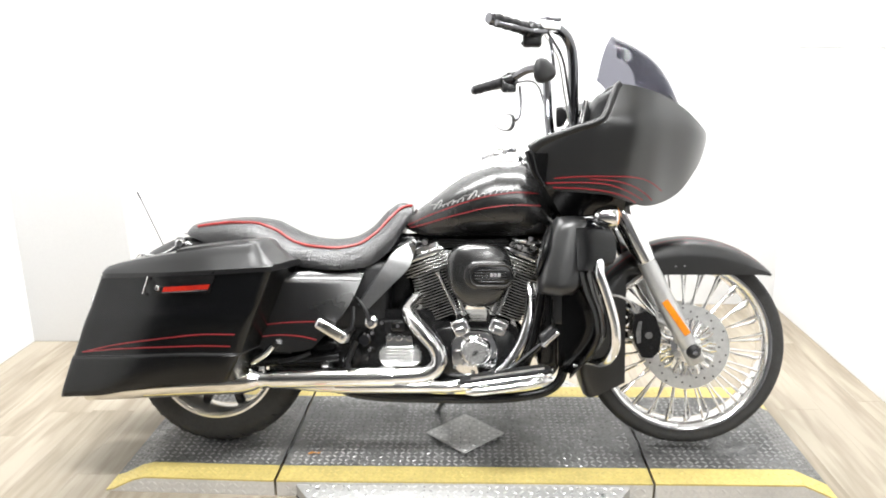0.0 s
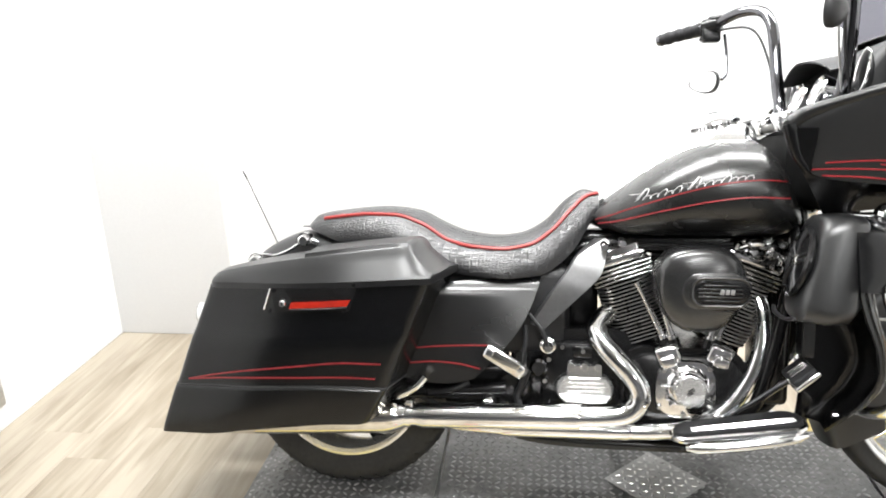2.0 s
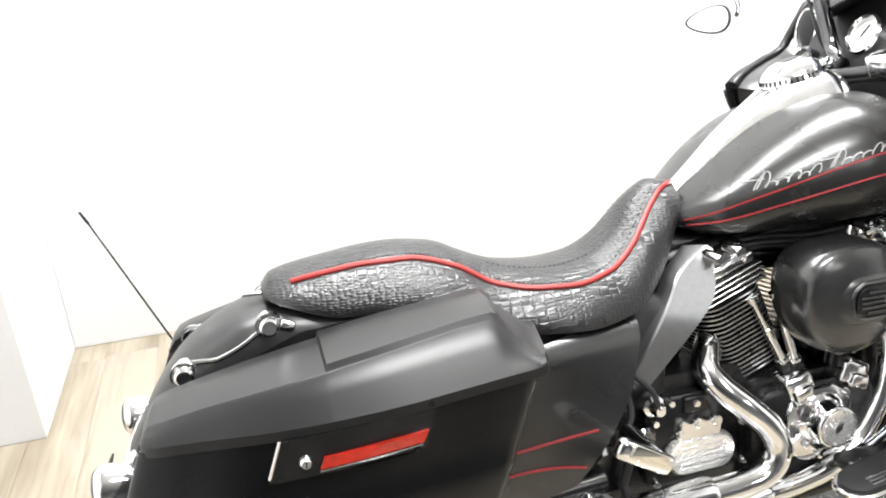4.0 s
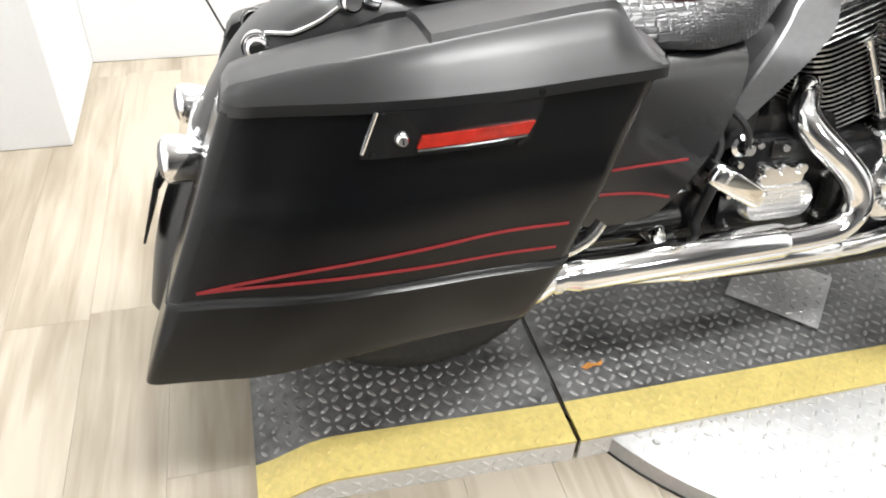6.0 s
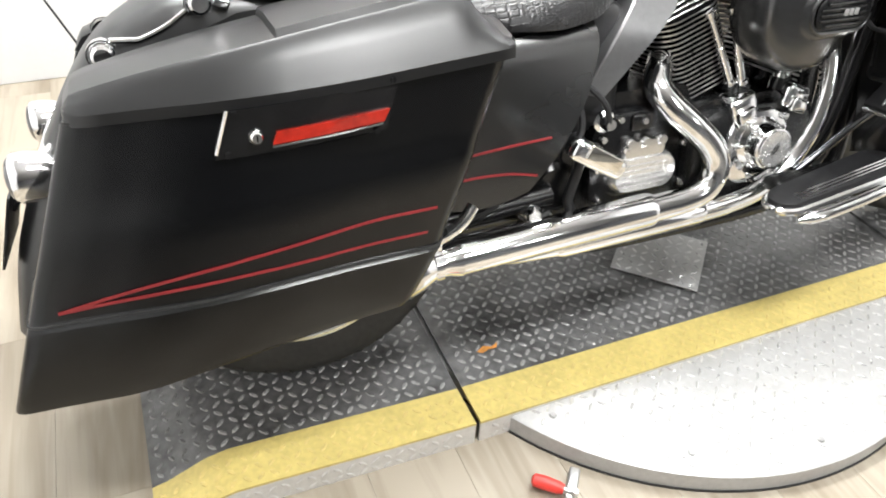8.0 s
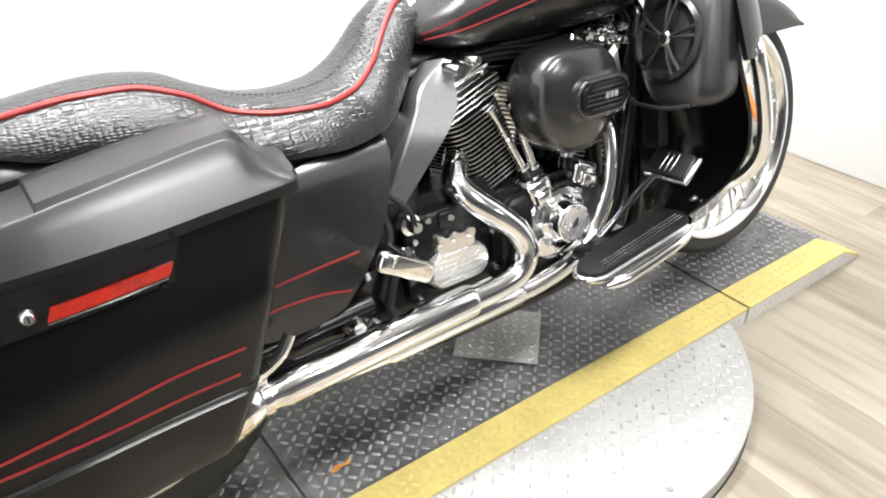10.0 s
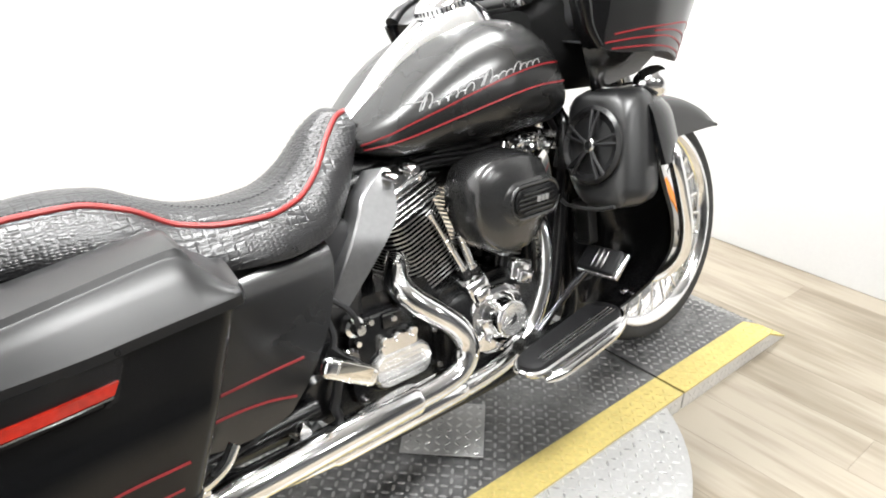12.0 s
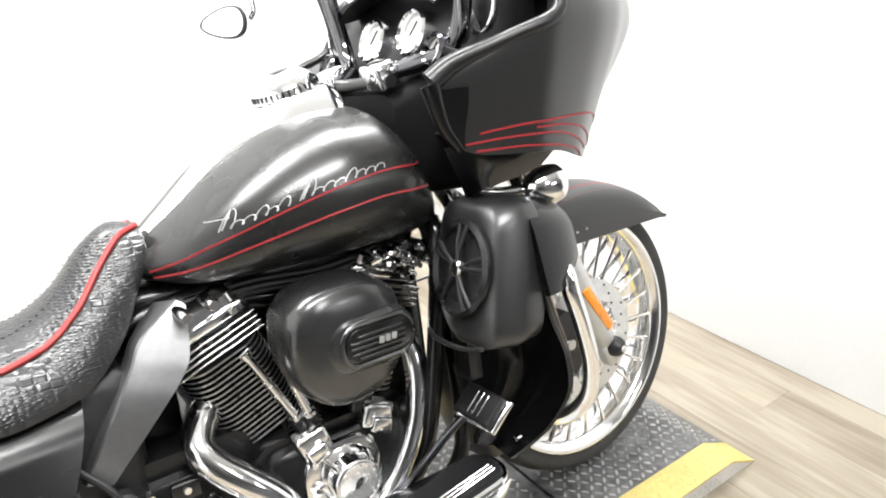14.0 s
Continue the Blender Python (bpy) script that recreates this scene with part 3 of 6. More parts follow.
def front_wheel():
    cx, cz, r, rim = 0.850, 0.366, 0.353, 0.296
    w = empty("front_wheel")
    w.parent = bike
    w.location = (cx, 0, cz)
    Geo().lathe(tyre_ring(r, 0.064, rim), (0, 0, 0), "y", 96).build("tyre", RUBBER, w, "low-profile black tyre")
    prof = [(rim + 0.006, -0.050), (rim + 0.004, -0.056), (rim - 0.004, -0.056), (rim - 0.010, -0.052), (rim - 0.014, -0.047), (rim - 0.020, -0.042), (rim - 0.024, -0.026), (rim - 0.027, -0.012), (rim - 0.027, 0.012),
            (rim - 0.024, 0.026), (rim - 0.020, 0.042), (rim - 0.014, 0.047), (rim - 0.010, 0.052), (rim - 0.004, 0.056), (rim + 0.004, 0.056), (rim + 0.006, 0.050), (rim + 0.002, 0.0), (rim + 0.006, -0.050)]
    Geo().lathe(prof, (0, 0, 0), "y", 96).build("rim", CHROME, w, "polished chrome rim")
    Geo().lathe([(0.0, -0.095), (0.022, -0.095), (0.026, -0.085), (0.030, -0.060), (0.056, -0.056), (0.060, -0.050), (0.060, -0.044), (0.036, -0.036), (0.030, 0.0), (0.036, 0.036), (0.060, 0.044), (0.060, 0.052), (0.026, 0.060), (0.022, 0.095), (0.0, 0.095)], (0, 0, 0), "y", 36).build("hub", CHROME, w)
    for k in range(52):
        a = 2 * math.pi * k / 52 + 0.03
        side = -1 if k % 2 else 1
        a1 = a + (0.10 if (k // 2) % 2 else -0.10)
        p0 = Vector((0.052 * math.cos(a1), side * 0.047, 0.052 * math.sin(a1)))
        p1 = Vector(((rim - 0.021) * math.cos(a), side * 0.031, (rim - 0.021) * math.sin(a)))
        ln = [p0.lerp(p1, q) for q in (0, 0.10, 0.16, 0.42, 0.85, 0.90, 1.0)]
        Geo().tube(ln, [0.0050, 0.0050, 0.0036, 0.0036, 0.0040, 0.0060, 0.0060], 8).build("spoke", CHROME, w)
    for side in (-1, 1):
        d = Geo()
        n = 60
        y0 = side * 0.070
        prof = [(0.148, y0 - 0.0025), (0.148, y0 + 0.0025), (0.100, y0 + 0.0025), (0.100, y0 - 0.0025), (0.148, y0 - 0.0025)]
        d.lathe(prof, (0, 0, 0), "y", n)
        arms = []
        for k in range(10):
            a = 2 * math.pi * k / 10
            u = Vector((math.cos(a), 0, math.sin(a)))
            v = Vector((-math.sin(a), 0, math.cos(a)))
            o = Vector((0, y0, 0))
            for q in (-1, 1):
                arms.append([o + u * 0.054 + v * 0.004 * q, o + u * 0.08 + v * 0.015 * q, o + u * 0.103 + v * 0.012 * q])
        disc_ob = d.build("brake_disc", STEEL, w, "drilled floating brake disc")
        for arm in arms:
            Geo().tube(arm, 0.0045, 6).build("carrier_arm", CHROME, disc_ob)
        holes = Geo()
        for k in range(30):
            a = 2 * math.pi * k / 30
            rr = 0.112 + 0.013 * (k % 3)
            holes.lathe([(0.0, -0.0034), (0.0034, -0.0034), (0.0034, 0.0034), (0.0, 0.0034)], (rr * math.cos(a), y0, rr * math.sin(a)), "y", 8)
        tagged(holes.build("drilling", SEAM, disc_ob), kind="stuff")
    Geo().lathe([(0.0, -0.184), (0.012, -0.184), (0.021, -0.174), (0.024, -0.166), (0.025, -0.150), (0.025, -0.128), (0.0, -0.128)], (0, 0, 0), "y", 20).build("axle_cap", PLASTIC, w, "gloss black axle cap")
    Geo().lathe([(0.0, -0.188), (0.009, -0.187), (0.010, -0.182)], (0, 0, 0), "y", 12).build("cap_screw", CHROME, w)


front_wheel()


def rear_wheel():
    cx, cz, r, rim = -0.826, 0.322, 0.322, 0.222
    w = empty("rear_wheel")
    w.parent = bike
    w.location = (cx, 0, cz)
    Geo().lathe(tyre_ring(r, 0.09, rim), (0, 0, 0), "y", 80).build("tyre", RUBBER, w, "wide black tyre")
    sip = Geo()
    for k in range(40):
        a = 2 * math.pi * k / 40
        for side in (-1, 1):
            p = [(-0.012 + 0.022 * q, side * (0.02 + 0.058 * q), r - 0.0012 - 0.030 * q * q) for q in (0, 0.33, 0.66, 1)]
            m = Matrix.Rotation(a, 4, "Y")
            sip.tube([m @ Vector(x) for x in p], 0.0016, 5)
    tagged(sip.build("tread_pattern", SEAM, w), kind="stuff")
    Geo().lathe([(rim + 0.004, -0.078), (rim - 0.004, -0.080), (rim - 0.014, -0.074), (rim - 0.022, -0.05), (rim - 0.022, 0.05), (rim - 0.014, 0.074), (rim - 0.004, 0.080), (rim + 0.004, 0.078), (rim, 0.0), (rim + 0.004, -0.078)], (0, 0, 0), "y", 72).build("rim", POLISH, w, "silver rim lip")
    for k in range(9):
        a = 2 * math.pi * k / 9
        Geo().box((0, 0, 0), (0.032, 0.03, 0.16), 0.008, Matrix.Rotation(a, 4, "Y") @ Matrix.Translation((0, 0, 0.12))).build("wheel_spoke", ENGINE, w)
    Geo().lathe([(0.0, -0.06), (0.045, -0.06), (0.055, -0.04), (0.055, 0.04), (0.045, 0.06), (0.0, 0.06)], (0, 0, 0), "y", 28).build("hub", ENGINE, w)


rear_wheel()


# ---- fork
SPREAD = 0.0524
def fork_side(s):
    leg = empty("fork_leg")
    leg.parent = bike
    y = 0.118 * s
    a, b, c = Vector((0.575, y, 0.90)), Vector((0.690, y, 0.678)), Vector((0.838, y, 0.385))
    d = (c - a).normalized()
    Geo().tube([a - d * 0.12, a], 0.025, 20).build("fork_tube", DARK_CHROME, leg)
    Geo().tube([a, a + d * 0.006, b - d * 0.006, b], [0.034, 0.0355, 0.0355, 0.034], 28).build("upper_cover", CHROME, leg, "chrome upper fork cover")
    Geo().tube([b, b + d * 0.01, c - d * 0.06, c - d * 0.01, c + d * 0.012], [0.029, 0.031, 0.031, 0.027, 0.020], 28).build("slider", SILVER, leg, "silver lower fork slider")
    Geo().box(c + Vector((0.016, 0, -0.026)), (0.06, 0.044, 0.07), 0.014, pose(0, 0, 0, 0, -27, 0)).build("axle_clamp", SILVER, leg)
    p, q = Vector((0.748, y + s * 0.029, 0.547)), Vector((0.828, y + s * 0.031, 0.433))
    m = (p + q) / 2
    Geo().box(m, (0.024, 0.007, (q - p).length), 0.003, pose(0, 0, 0, 0, -35.0, 0)).build("reflector", REFLECT_AMBER, leg, "amber fork reflector")
    g = Geo()
    body = [(0.652, 0.50), (0.690, 0.512), (0.722, 0.49), (0.742, 0.43), (0.735, 0.375), (0.712, 0.35), (0.678, 0.352), (0.652, 0.40), (0.645, 0.455)]
    g.plate([(x, z) for x, z in body], s * 0.052, s * 0.145)
    cal = g.build("caliper", ENGINE, leg, "black four-piston brake caliper")
    Geo().plate([(0.662, 0.475), (0.675, 0.478), (0.672, 0.44), (0.672, 0.405), (0.660, 0.40), (0.655, 0.44)], s * 0.144, s * 0.149).build("badge_strip", ALU, cal)
    Geo().lathe([(0.0, s * 0.151), (0.012, s * 0.151), (0.013, s * 0.144), (0.0, s * 0.144)], (0.698, 0, 0.43), "y", 16).build("piston_cap", ALU, cal)
    Geo().tube(spline([(0.735, s * 0.1, 0.475), (0.77, s * 0.105, 0.46), (0.79, s * 0.11, 0.44)]), 0.011, 10).build("caliper_bracket", SILVER, leg)
    Geo().tube(spline([(0.66, s * 0.13, 0.50), (0.63, s * 0.14, 0.545), (0.585, s * 0.15, 0.565), (0.53, s * 0.15, 0.565)]), 0.004, 8).build("brake_line", ZINC, leg)


fork_side(-1)
fork_side(1)


def front_fender():
    cx, cz, ro = 0.858, 0.356, 0.388
    rows = []
    for k in range(61):
        a = radians(45.5 + (206 - 45.5) * k / 60)
        ca, sa = math.cos(a), math.sin(a)
        cand = []
        if sa > 0.05:
            cand.append(0.270 / sa)
        if ca < -0.05:
            cand.append(0.225 / -ca)
        rin = min(min(cand), ro - 0.014)
        row = []
        for r, y in ((rin, -0.080), ((rin + ro) / 2, -0.083), (ro - 0.030, -0.083), (ro - 0.012, -0.076), (ro - 0.003, -0.058), (ro + 0.003, -0.03), (ro + 0.006, 0.0), (ro + 0.003, 0.03), (ro - 0.003, 0.058), (ro - 0.012, 0.076), (ro - 0.030, 0.083), ((rin + ro) / 2, 0.083), (rin, 0.080)):
            r = max(r, rin)
            row.append((cx + r * ca, y, cz + r * sa))
        rows.append(row)
    f = Geo().sheet(rows, 0.003).build("front_fender", GREY_BLACK, bike, "stretched satin black front fender", sharp=50)
    for y, dr in ((-0.070, -0.0075), (0.070, -0.0075), (-0.048, 0.0012), (0.048, 0.0012)):
        path = [(cx + (ro + dr) * math.cos(radians(a)), y, cz + (ro + dr) * math.sin(radians(a))) for a in lin(46.5, 150, 50)]
        ribbon(path, 0.006, 0.0012, lambda p: (p.x - cx, p.y * 2, p.z - cz)).build("fender_stripe", RED, f)
    for x, z in ((0.80, 0.655), (0.83, 0.657)):
        Geo().lathe([(0, -0.087), (0.003, -0.087), (0.004, -0.081)], (x, 0, z), "y", 8).build("rivet", ZINC, f)


front_fender()

# ---- fairing
F_TOP = [(0.290, 1.046), (0.323, 1.070), (0.42, 1.106), (0.503, 1.136), (0.535, 1.20), (0.558, 1.245), (0.66, 1.226), (0.76, 1.180), (0.83, 1.130), (0.897, 1.088)]
F_BOT = [(0.290, 1.036), (0.305, 0.985), (0.333, 0.937), (0.37, 0.922), (0.53, 0.905), (0.60, 0.882), (0.66, 0.868), (0.72, 0.876), (0.79, 0.908), (0.85, 0.985), (0.897, 1.066)]
F_WIDE = [(0.290, 0.282), (0.35, 0.310), (0.42, 0.334), (0.50, 0.354), (0.58, 0.356), (0.66, 0.338), (0.73, 0.302), (0.80, 0.256), (0.85, 0.195), (0.885, 0.115), (0.897, 0.045)]
F_EDGE = [(0.29, 1.04), (0.53, 1.135), (0.70, 1.128), (0.897, 1.088)]


def fair_y(x, z):
    w, e = curve(F_WIDE, x), curve(F_EDGE, x)
    up, down = 0.48, curve([(0.29, 0.16), (0.50, 0.20), (0.66, 0.40), (0.78, 0.70), (0.897, 0.9)], x)
    soft = curve([(0.29, 0.012), (0.55, 0.020), (0.75, 0.045), (0.897, 0.03)], x)
    d = z - e
    r = math.sqrt(d * d + soft * soft)
    return max(0.004, w + 0.25 * (up + down) * soft - up * (r + d) / 2 - down * (r - d) / 2)


def fairing():
    hull = empty("fairing")
    hull.parent = bike
    xs = [0.290 + (0.897 - 0.290) * (1 - (1 - i / 44) ** 1.25) for i in range(45)]
    for s in (-1, 1):
        rows = []
        for x in xs:
            t, b = curve(F_TOP, x), curve(F_BOT, x)
            e = min(max(curve(F_EDGE, x), b + 0.3 * (t - b)), b + 0.9 * (t - b))
            zs = [b + (e - b) * q / 10 for q in range(10)] + [e + (t - e) * q / 5 for q in range(6)]
            rows.append([(x, s * fair_y(x, z), z) for z in (zs if s < 0 else zs[::-1])])
        side = Geo().sheet(rows, 0.004).build("side_panel", FAIRPAINT, hull, "satin black fairing side", sharp=45)
        for pts in ([(0.364, 0.958), (0.44, 0.963), (0.515, 0.963), (0.58, 0.962), (0.637, 0.955), (0.68, 0.938), (0.716, 0.915)],
                    [(0.325, 0.942), (0.41, 0.945), (0.497, 0.942), (0.55, 0.932), (0.60, 0.912), (0.645, 0.888)],
                    [(0.47, 0.955), (0.54, 0.950), (0.60, 0.935), (0.65, 0.910), (0.68, 0.886)],
                    [(0.36, 0.929), (0.45, 0.926), (0.53, 0.915), (0.59, 0.897), (0.62, 0.880)]):
            path = [(x, s * (fair_y(x, z) + 0.0008), z) for x, z in spline(pts, 6)]
            ribbon(path, 0.0038, 0.0009, lambda p: (0.2, s, -0.1)).build("fairing_stripe", RED, side)
        rear = [(x, s * (fair_y(x, z) - 0.002), z) for x, z in spline([(0.288, 1.044), (0.296, 1.010), (0.308, 0.975), (0.333, 0.937)], 5)]
        Geo().tube(rear, [0.018 - 0.009 * q for q in lin(0, 1, len(rear))], 14).build("rear_lip", BLACK, hull)
        band = [[(x + d * q, s * (fair_y(x + d * q, z) + 0.0025), z) for q in lin(0, 1, 6)] for x, z, d in ((0.292, 1.036, 0.050), (0.296, 1.018, 0.046), (0.301, 0.998, 0.040), (0.308, 0.976, 0.030), (0.319, 0.956, 0.018), (0.333, 0.938, 0.006))]
        Geo().sheet(band if s > 0 else [r[::-1] for r in band], 0.003).build("rear_band", GLOSS, hull)
        back = [[Vector(p) + Vector((0.030 * q, -s * 0.062 * q, -0.012 * q)) for q in lin(0, 1, 5)] for p in rear]
        Geo().sheet(back if s > 0 else [r[::-1] for r in back], 0.003).build("rear_return", GLOSS, hull)
        top = [(x, s * (fair_y(x, curve(F_TOP, x)) - 0.004), curve(F_TOP, x)) for x in lin(0.292, 0.562, 26)]
        Geo().tube(top, [0.019 - 0.007 * min(1, q * 3) for q in lin(0, 1, len(top))], 14).build("edge_trim", LIT_BLACK, hull)
        rim = [(x, s * (fair_y(x, curve(F_TOP, x)) - 0.004), curve(F_TOP, x)) for x in lin(0.292, 0.552, 14)]
        inner = [[p, (p[0] + 0.02, p[1] - s * 0.05, p[2] - 0.012), (p[0] + 0.05, p[1] - s * 0.075, p[2] - 0.04)] for p in rim]
        Geo().sheet(inner if s < 0 else [r[::-1] for r in inner], 0.003).build("inner_lip", FAIRPAINT, hull, sharp=50)
    rows = []
    for x in lin(0.562, 0.897, 20):
        t = curve(F_TOP, x)
        w = fair_y(x, t)
        rows.append([(x, w * q, t + 0.018 * (1 - q * q)) for q in lin(-1, 1, 15)])
    Geo().sheet(rows, 0.003).build("nose_cap", FAIRPAINT, hull)
    rows = []
    for x in lin(0.40, 0.88, 20):
        b = curve(F_BOT, x)
        w = fair_y(x, b)
        rows.append([(x, w * q, b + 0.03 * (1 - q * q)) for q in lin(1, -1, 11)])
    Geo().sheet(rows, 0.003).build("under_tray", PLASTIC, hull)
    # inner dash
    g = Geo()
    g.loft([[(x, y, z) for y, z in rounded(-w, w, 0.97, zt, 0.03)] for x, w, zt in ((0.40, 0.10, 1.06), (0.425, 0.17, 1.10), (0.47, 0.20, 1.17), (0.51, 0.205, 1.225), (0.56, 0.19, 1.25), (0.62, 0.17, 1.235))])
    dash = g.build("dash", PLASTIC, hull, "black inner fairing with round gauges")
    for y, z, r in ((0.028, 1.118, 0.040), (-0.064, 1.122, 0.040), (0.145, 1.085, 0.026), (-0.145, 1.09, 0.026)):
        turn = pose(0, 0, 0, 0, 20, 0)
        gauge = Geo()
        gauge.lathe([(r + 0.006, 0.035), (r + 0.006, -0.012), (r + 0.001, -0.017), (r - 0.003, -0.012), (r - 0.003, 0.0)], (0, 0, 0), "x", 32)
        ob = gauge.build("gauge_ring", CHROME if r > 0.03 else DARK_CHROME, dash)
        ob.matrix_basis = Matrix.Translation(widen((0.432 if r > 0.03 else 0.405, y, z))) @ turn
        face = Geo().lathe([(0.0, -0.004), (r - 0.003, -0.003), (r - 0.003, 0.006)], (0, 0, 0), "x", 28).build("gauge_face", GAUGE, dash)
        face.matrix_basis = ob.matrix_basis
        needle = Geo().box((-0.0055, 0.004, r * 0.25), (0.0015, 0.003, r * 0.8), 0, pose(0, 0, 0, 35, 0, 0)).build("needle", PLASTIC, dash)
        needle.matrix_basis = ob.matrix_basis
    hood = [[(0.40 + 0.10 * q + 0.02 * abs(u), 0.125 * u, 1.175 + 0.018 * q + 0.035 * (1 - u * u)) for u in lin(-1, 1, 13)] for q in lin(0, 1, 4)]
    Geo().sheet(hood, 0.004).build("gauge_hood", PLASTIC, dash)
    for s in (-1, 1):
        sp = Geo().ball((0.47, s * 0.205, 1.165), (0.012, 0.034, 0.05)).build("speaker_grille", PLASTIC, dash)
        Geo().tube([(0.462 + 0.008 * math.sin(a), s * 0.205 + 0.034 * math.cos(a), 1.165 + 0.05 * math.sin(a)) for a in lin(0, 6.283, 28)], 0.0035, 6).build("grille_ring", CHROME, sp)
    # added solid block, coloured near-black for the shade round the steering head
    Geo().loft([[(x, y, z) for y, z in rounded(-w, w, z0, z1, 0.03)] for x, w, z0, z1 in ((0.345, 0.085, 0.86, 1.02), (0.40, 0.12, 0.83, 1.05), (0.50, 0.16, 0.83, 1.06), (0.60, 0.17, 0.855, 1.06), (0.68, 0.12, 0.88, 1.0))]).build("steering_shroud", SHADE, hull)
    for s in (-1, 1):
        low = [[(0.335 + 0.065 * q, s * (0.235 - 0.03 * q), 0.935 - 0.105 * q), (0.45, s * (0.24 - 0.05 * q), 0.925 - 0.09 * q), (0.60, s * (0.23 - 0.05 * q), 0.895 - 0.045 * q)] for q in lin(0, 1, 6)]
        Geo().sheet(low if s < 0 else [r[::-1] for r in low], 0.003).build("chin_panel", GLOSS, hull)
    # windscreen
    rows = []
    for v in lin(0, 1, 12):
        row = []
        for u in lin(-1, 1, 25):
            base = Vector((0.828 - 0.200 * u * u, 0.195 * u, 1.190 + 0.068 * u * u))
            tip = Vector((0.588 - 0.012 * u * u, 0.140 * u, 1.452 - 0.10 * u * u))
            p = base.lerp(tip, v)
            p += Vector((0.035, 0, 0.03)) * math.sin(math.pi * v) * (1 - 0.6 * u * u)
            row.append(p)
        rows.append(row)
    Geo().sheet(rows, 0.004).build("windscreen", TINT, hull, "short smoked windscreen")
    for u in (-0.75, -0.3, 0.3, 0.75):
        b = Vector((0.79 - 0.235 * u * u, 0.195 * u, 1.235 + 0.055 * u * u))
        Geo().ball(b, (0.006, 0.006, 0.006), 10, 6).build("screen_bolt", CHROME, hull)


fairing()


# ---- front indicators
def indicator(x, y, z, s, stem, back):
    ob = empty("turn_signal")
    ob.parent = bike
    d = -1 if back else 1
    prof = [(0.0, -0.056), (0.014, -0.053), (0.026, -0.042), (0.034, -0.020), (0.037, 0.0), (0.037, 0.014), (0.034, 0.019)]
    shell = Geo().lathe([(r, h * d) for r, h in prof], (x, y, z), "x", 26).build("shell", CHROME, ob, "chrome bullet shell")
    Geo().lathe([(0.034, 0.018 * d), (0.028, 0.024 * d), (0.014, 0.028 * d), (0.0, 0.029 * d)], (x, y, z), "x", 26).build("lens", REFLECT_AMBER if not back else DARK_CHROME, ob)
    Geo().tube(stem, 0.010, 12).build("stem", CHROME, ob)


for s in (-1, 1):
    indicator(0.545, s * 0.260, 0.836, s, spline([(0.540, s * 0.253, 0.836), (0.50, s * 0.235, 0.832), (0.465, s * 0.20, 0.830), (0.45, s * 0.16, 0.84)]), False)

# ---- tank
T_TOP = [(-0.145, 0.80), (-0.118, 0.832), (-0.044, 0.888), (0.034, 0.945), (0.131, 0.995), (0.20, 1.012), (0.265, 1.012), (0.315, 0.975), (0.345, 0.925), (0.392, 0.80)]
T_BOT = [(-0.145, 0.785), (-0.12, 0.772), (-0.043, 0.753), (0.154, 0.752), (0.328, 0.757), (0.392, 0.785)]
T_WIDE = [(-0.145, 0.012), (-0.135, 0.045), (-0.10, 0.085), (-0.02, 0.140), (0.07, 0.180), (0.18, 0.205), (0.27, 0.207), (0.33, 0.185), (0.37, 0.14), (0.392, 0.08)]


def tank_shape(x):
    t, b = curve(T_TOP, x), curve(T_BOT, x)
    return t, b, b + 0.46 * (t - b), curve(T_WIDE, x)


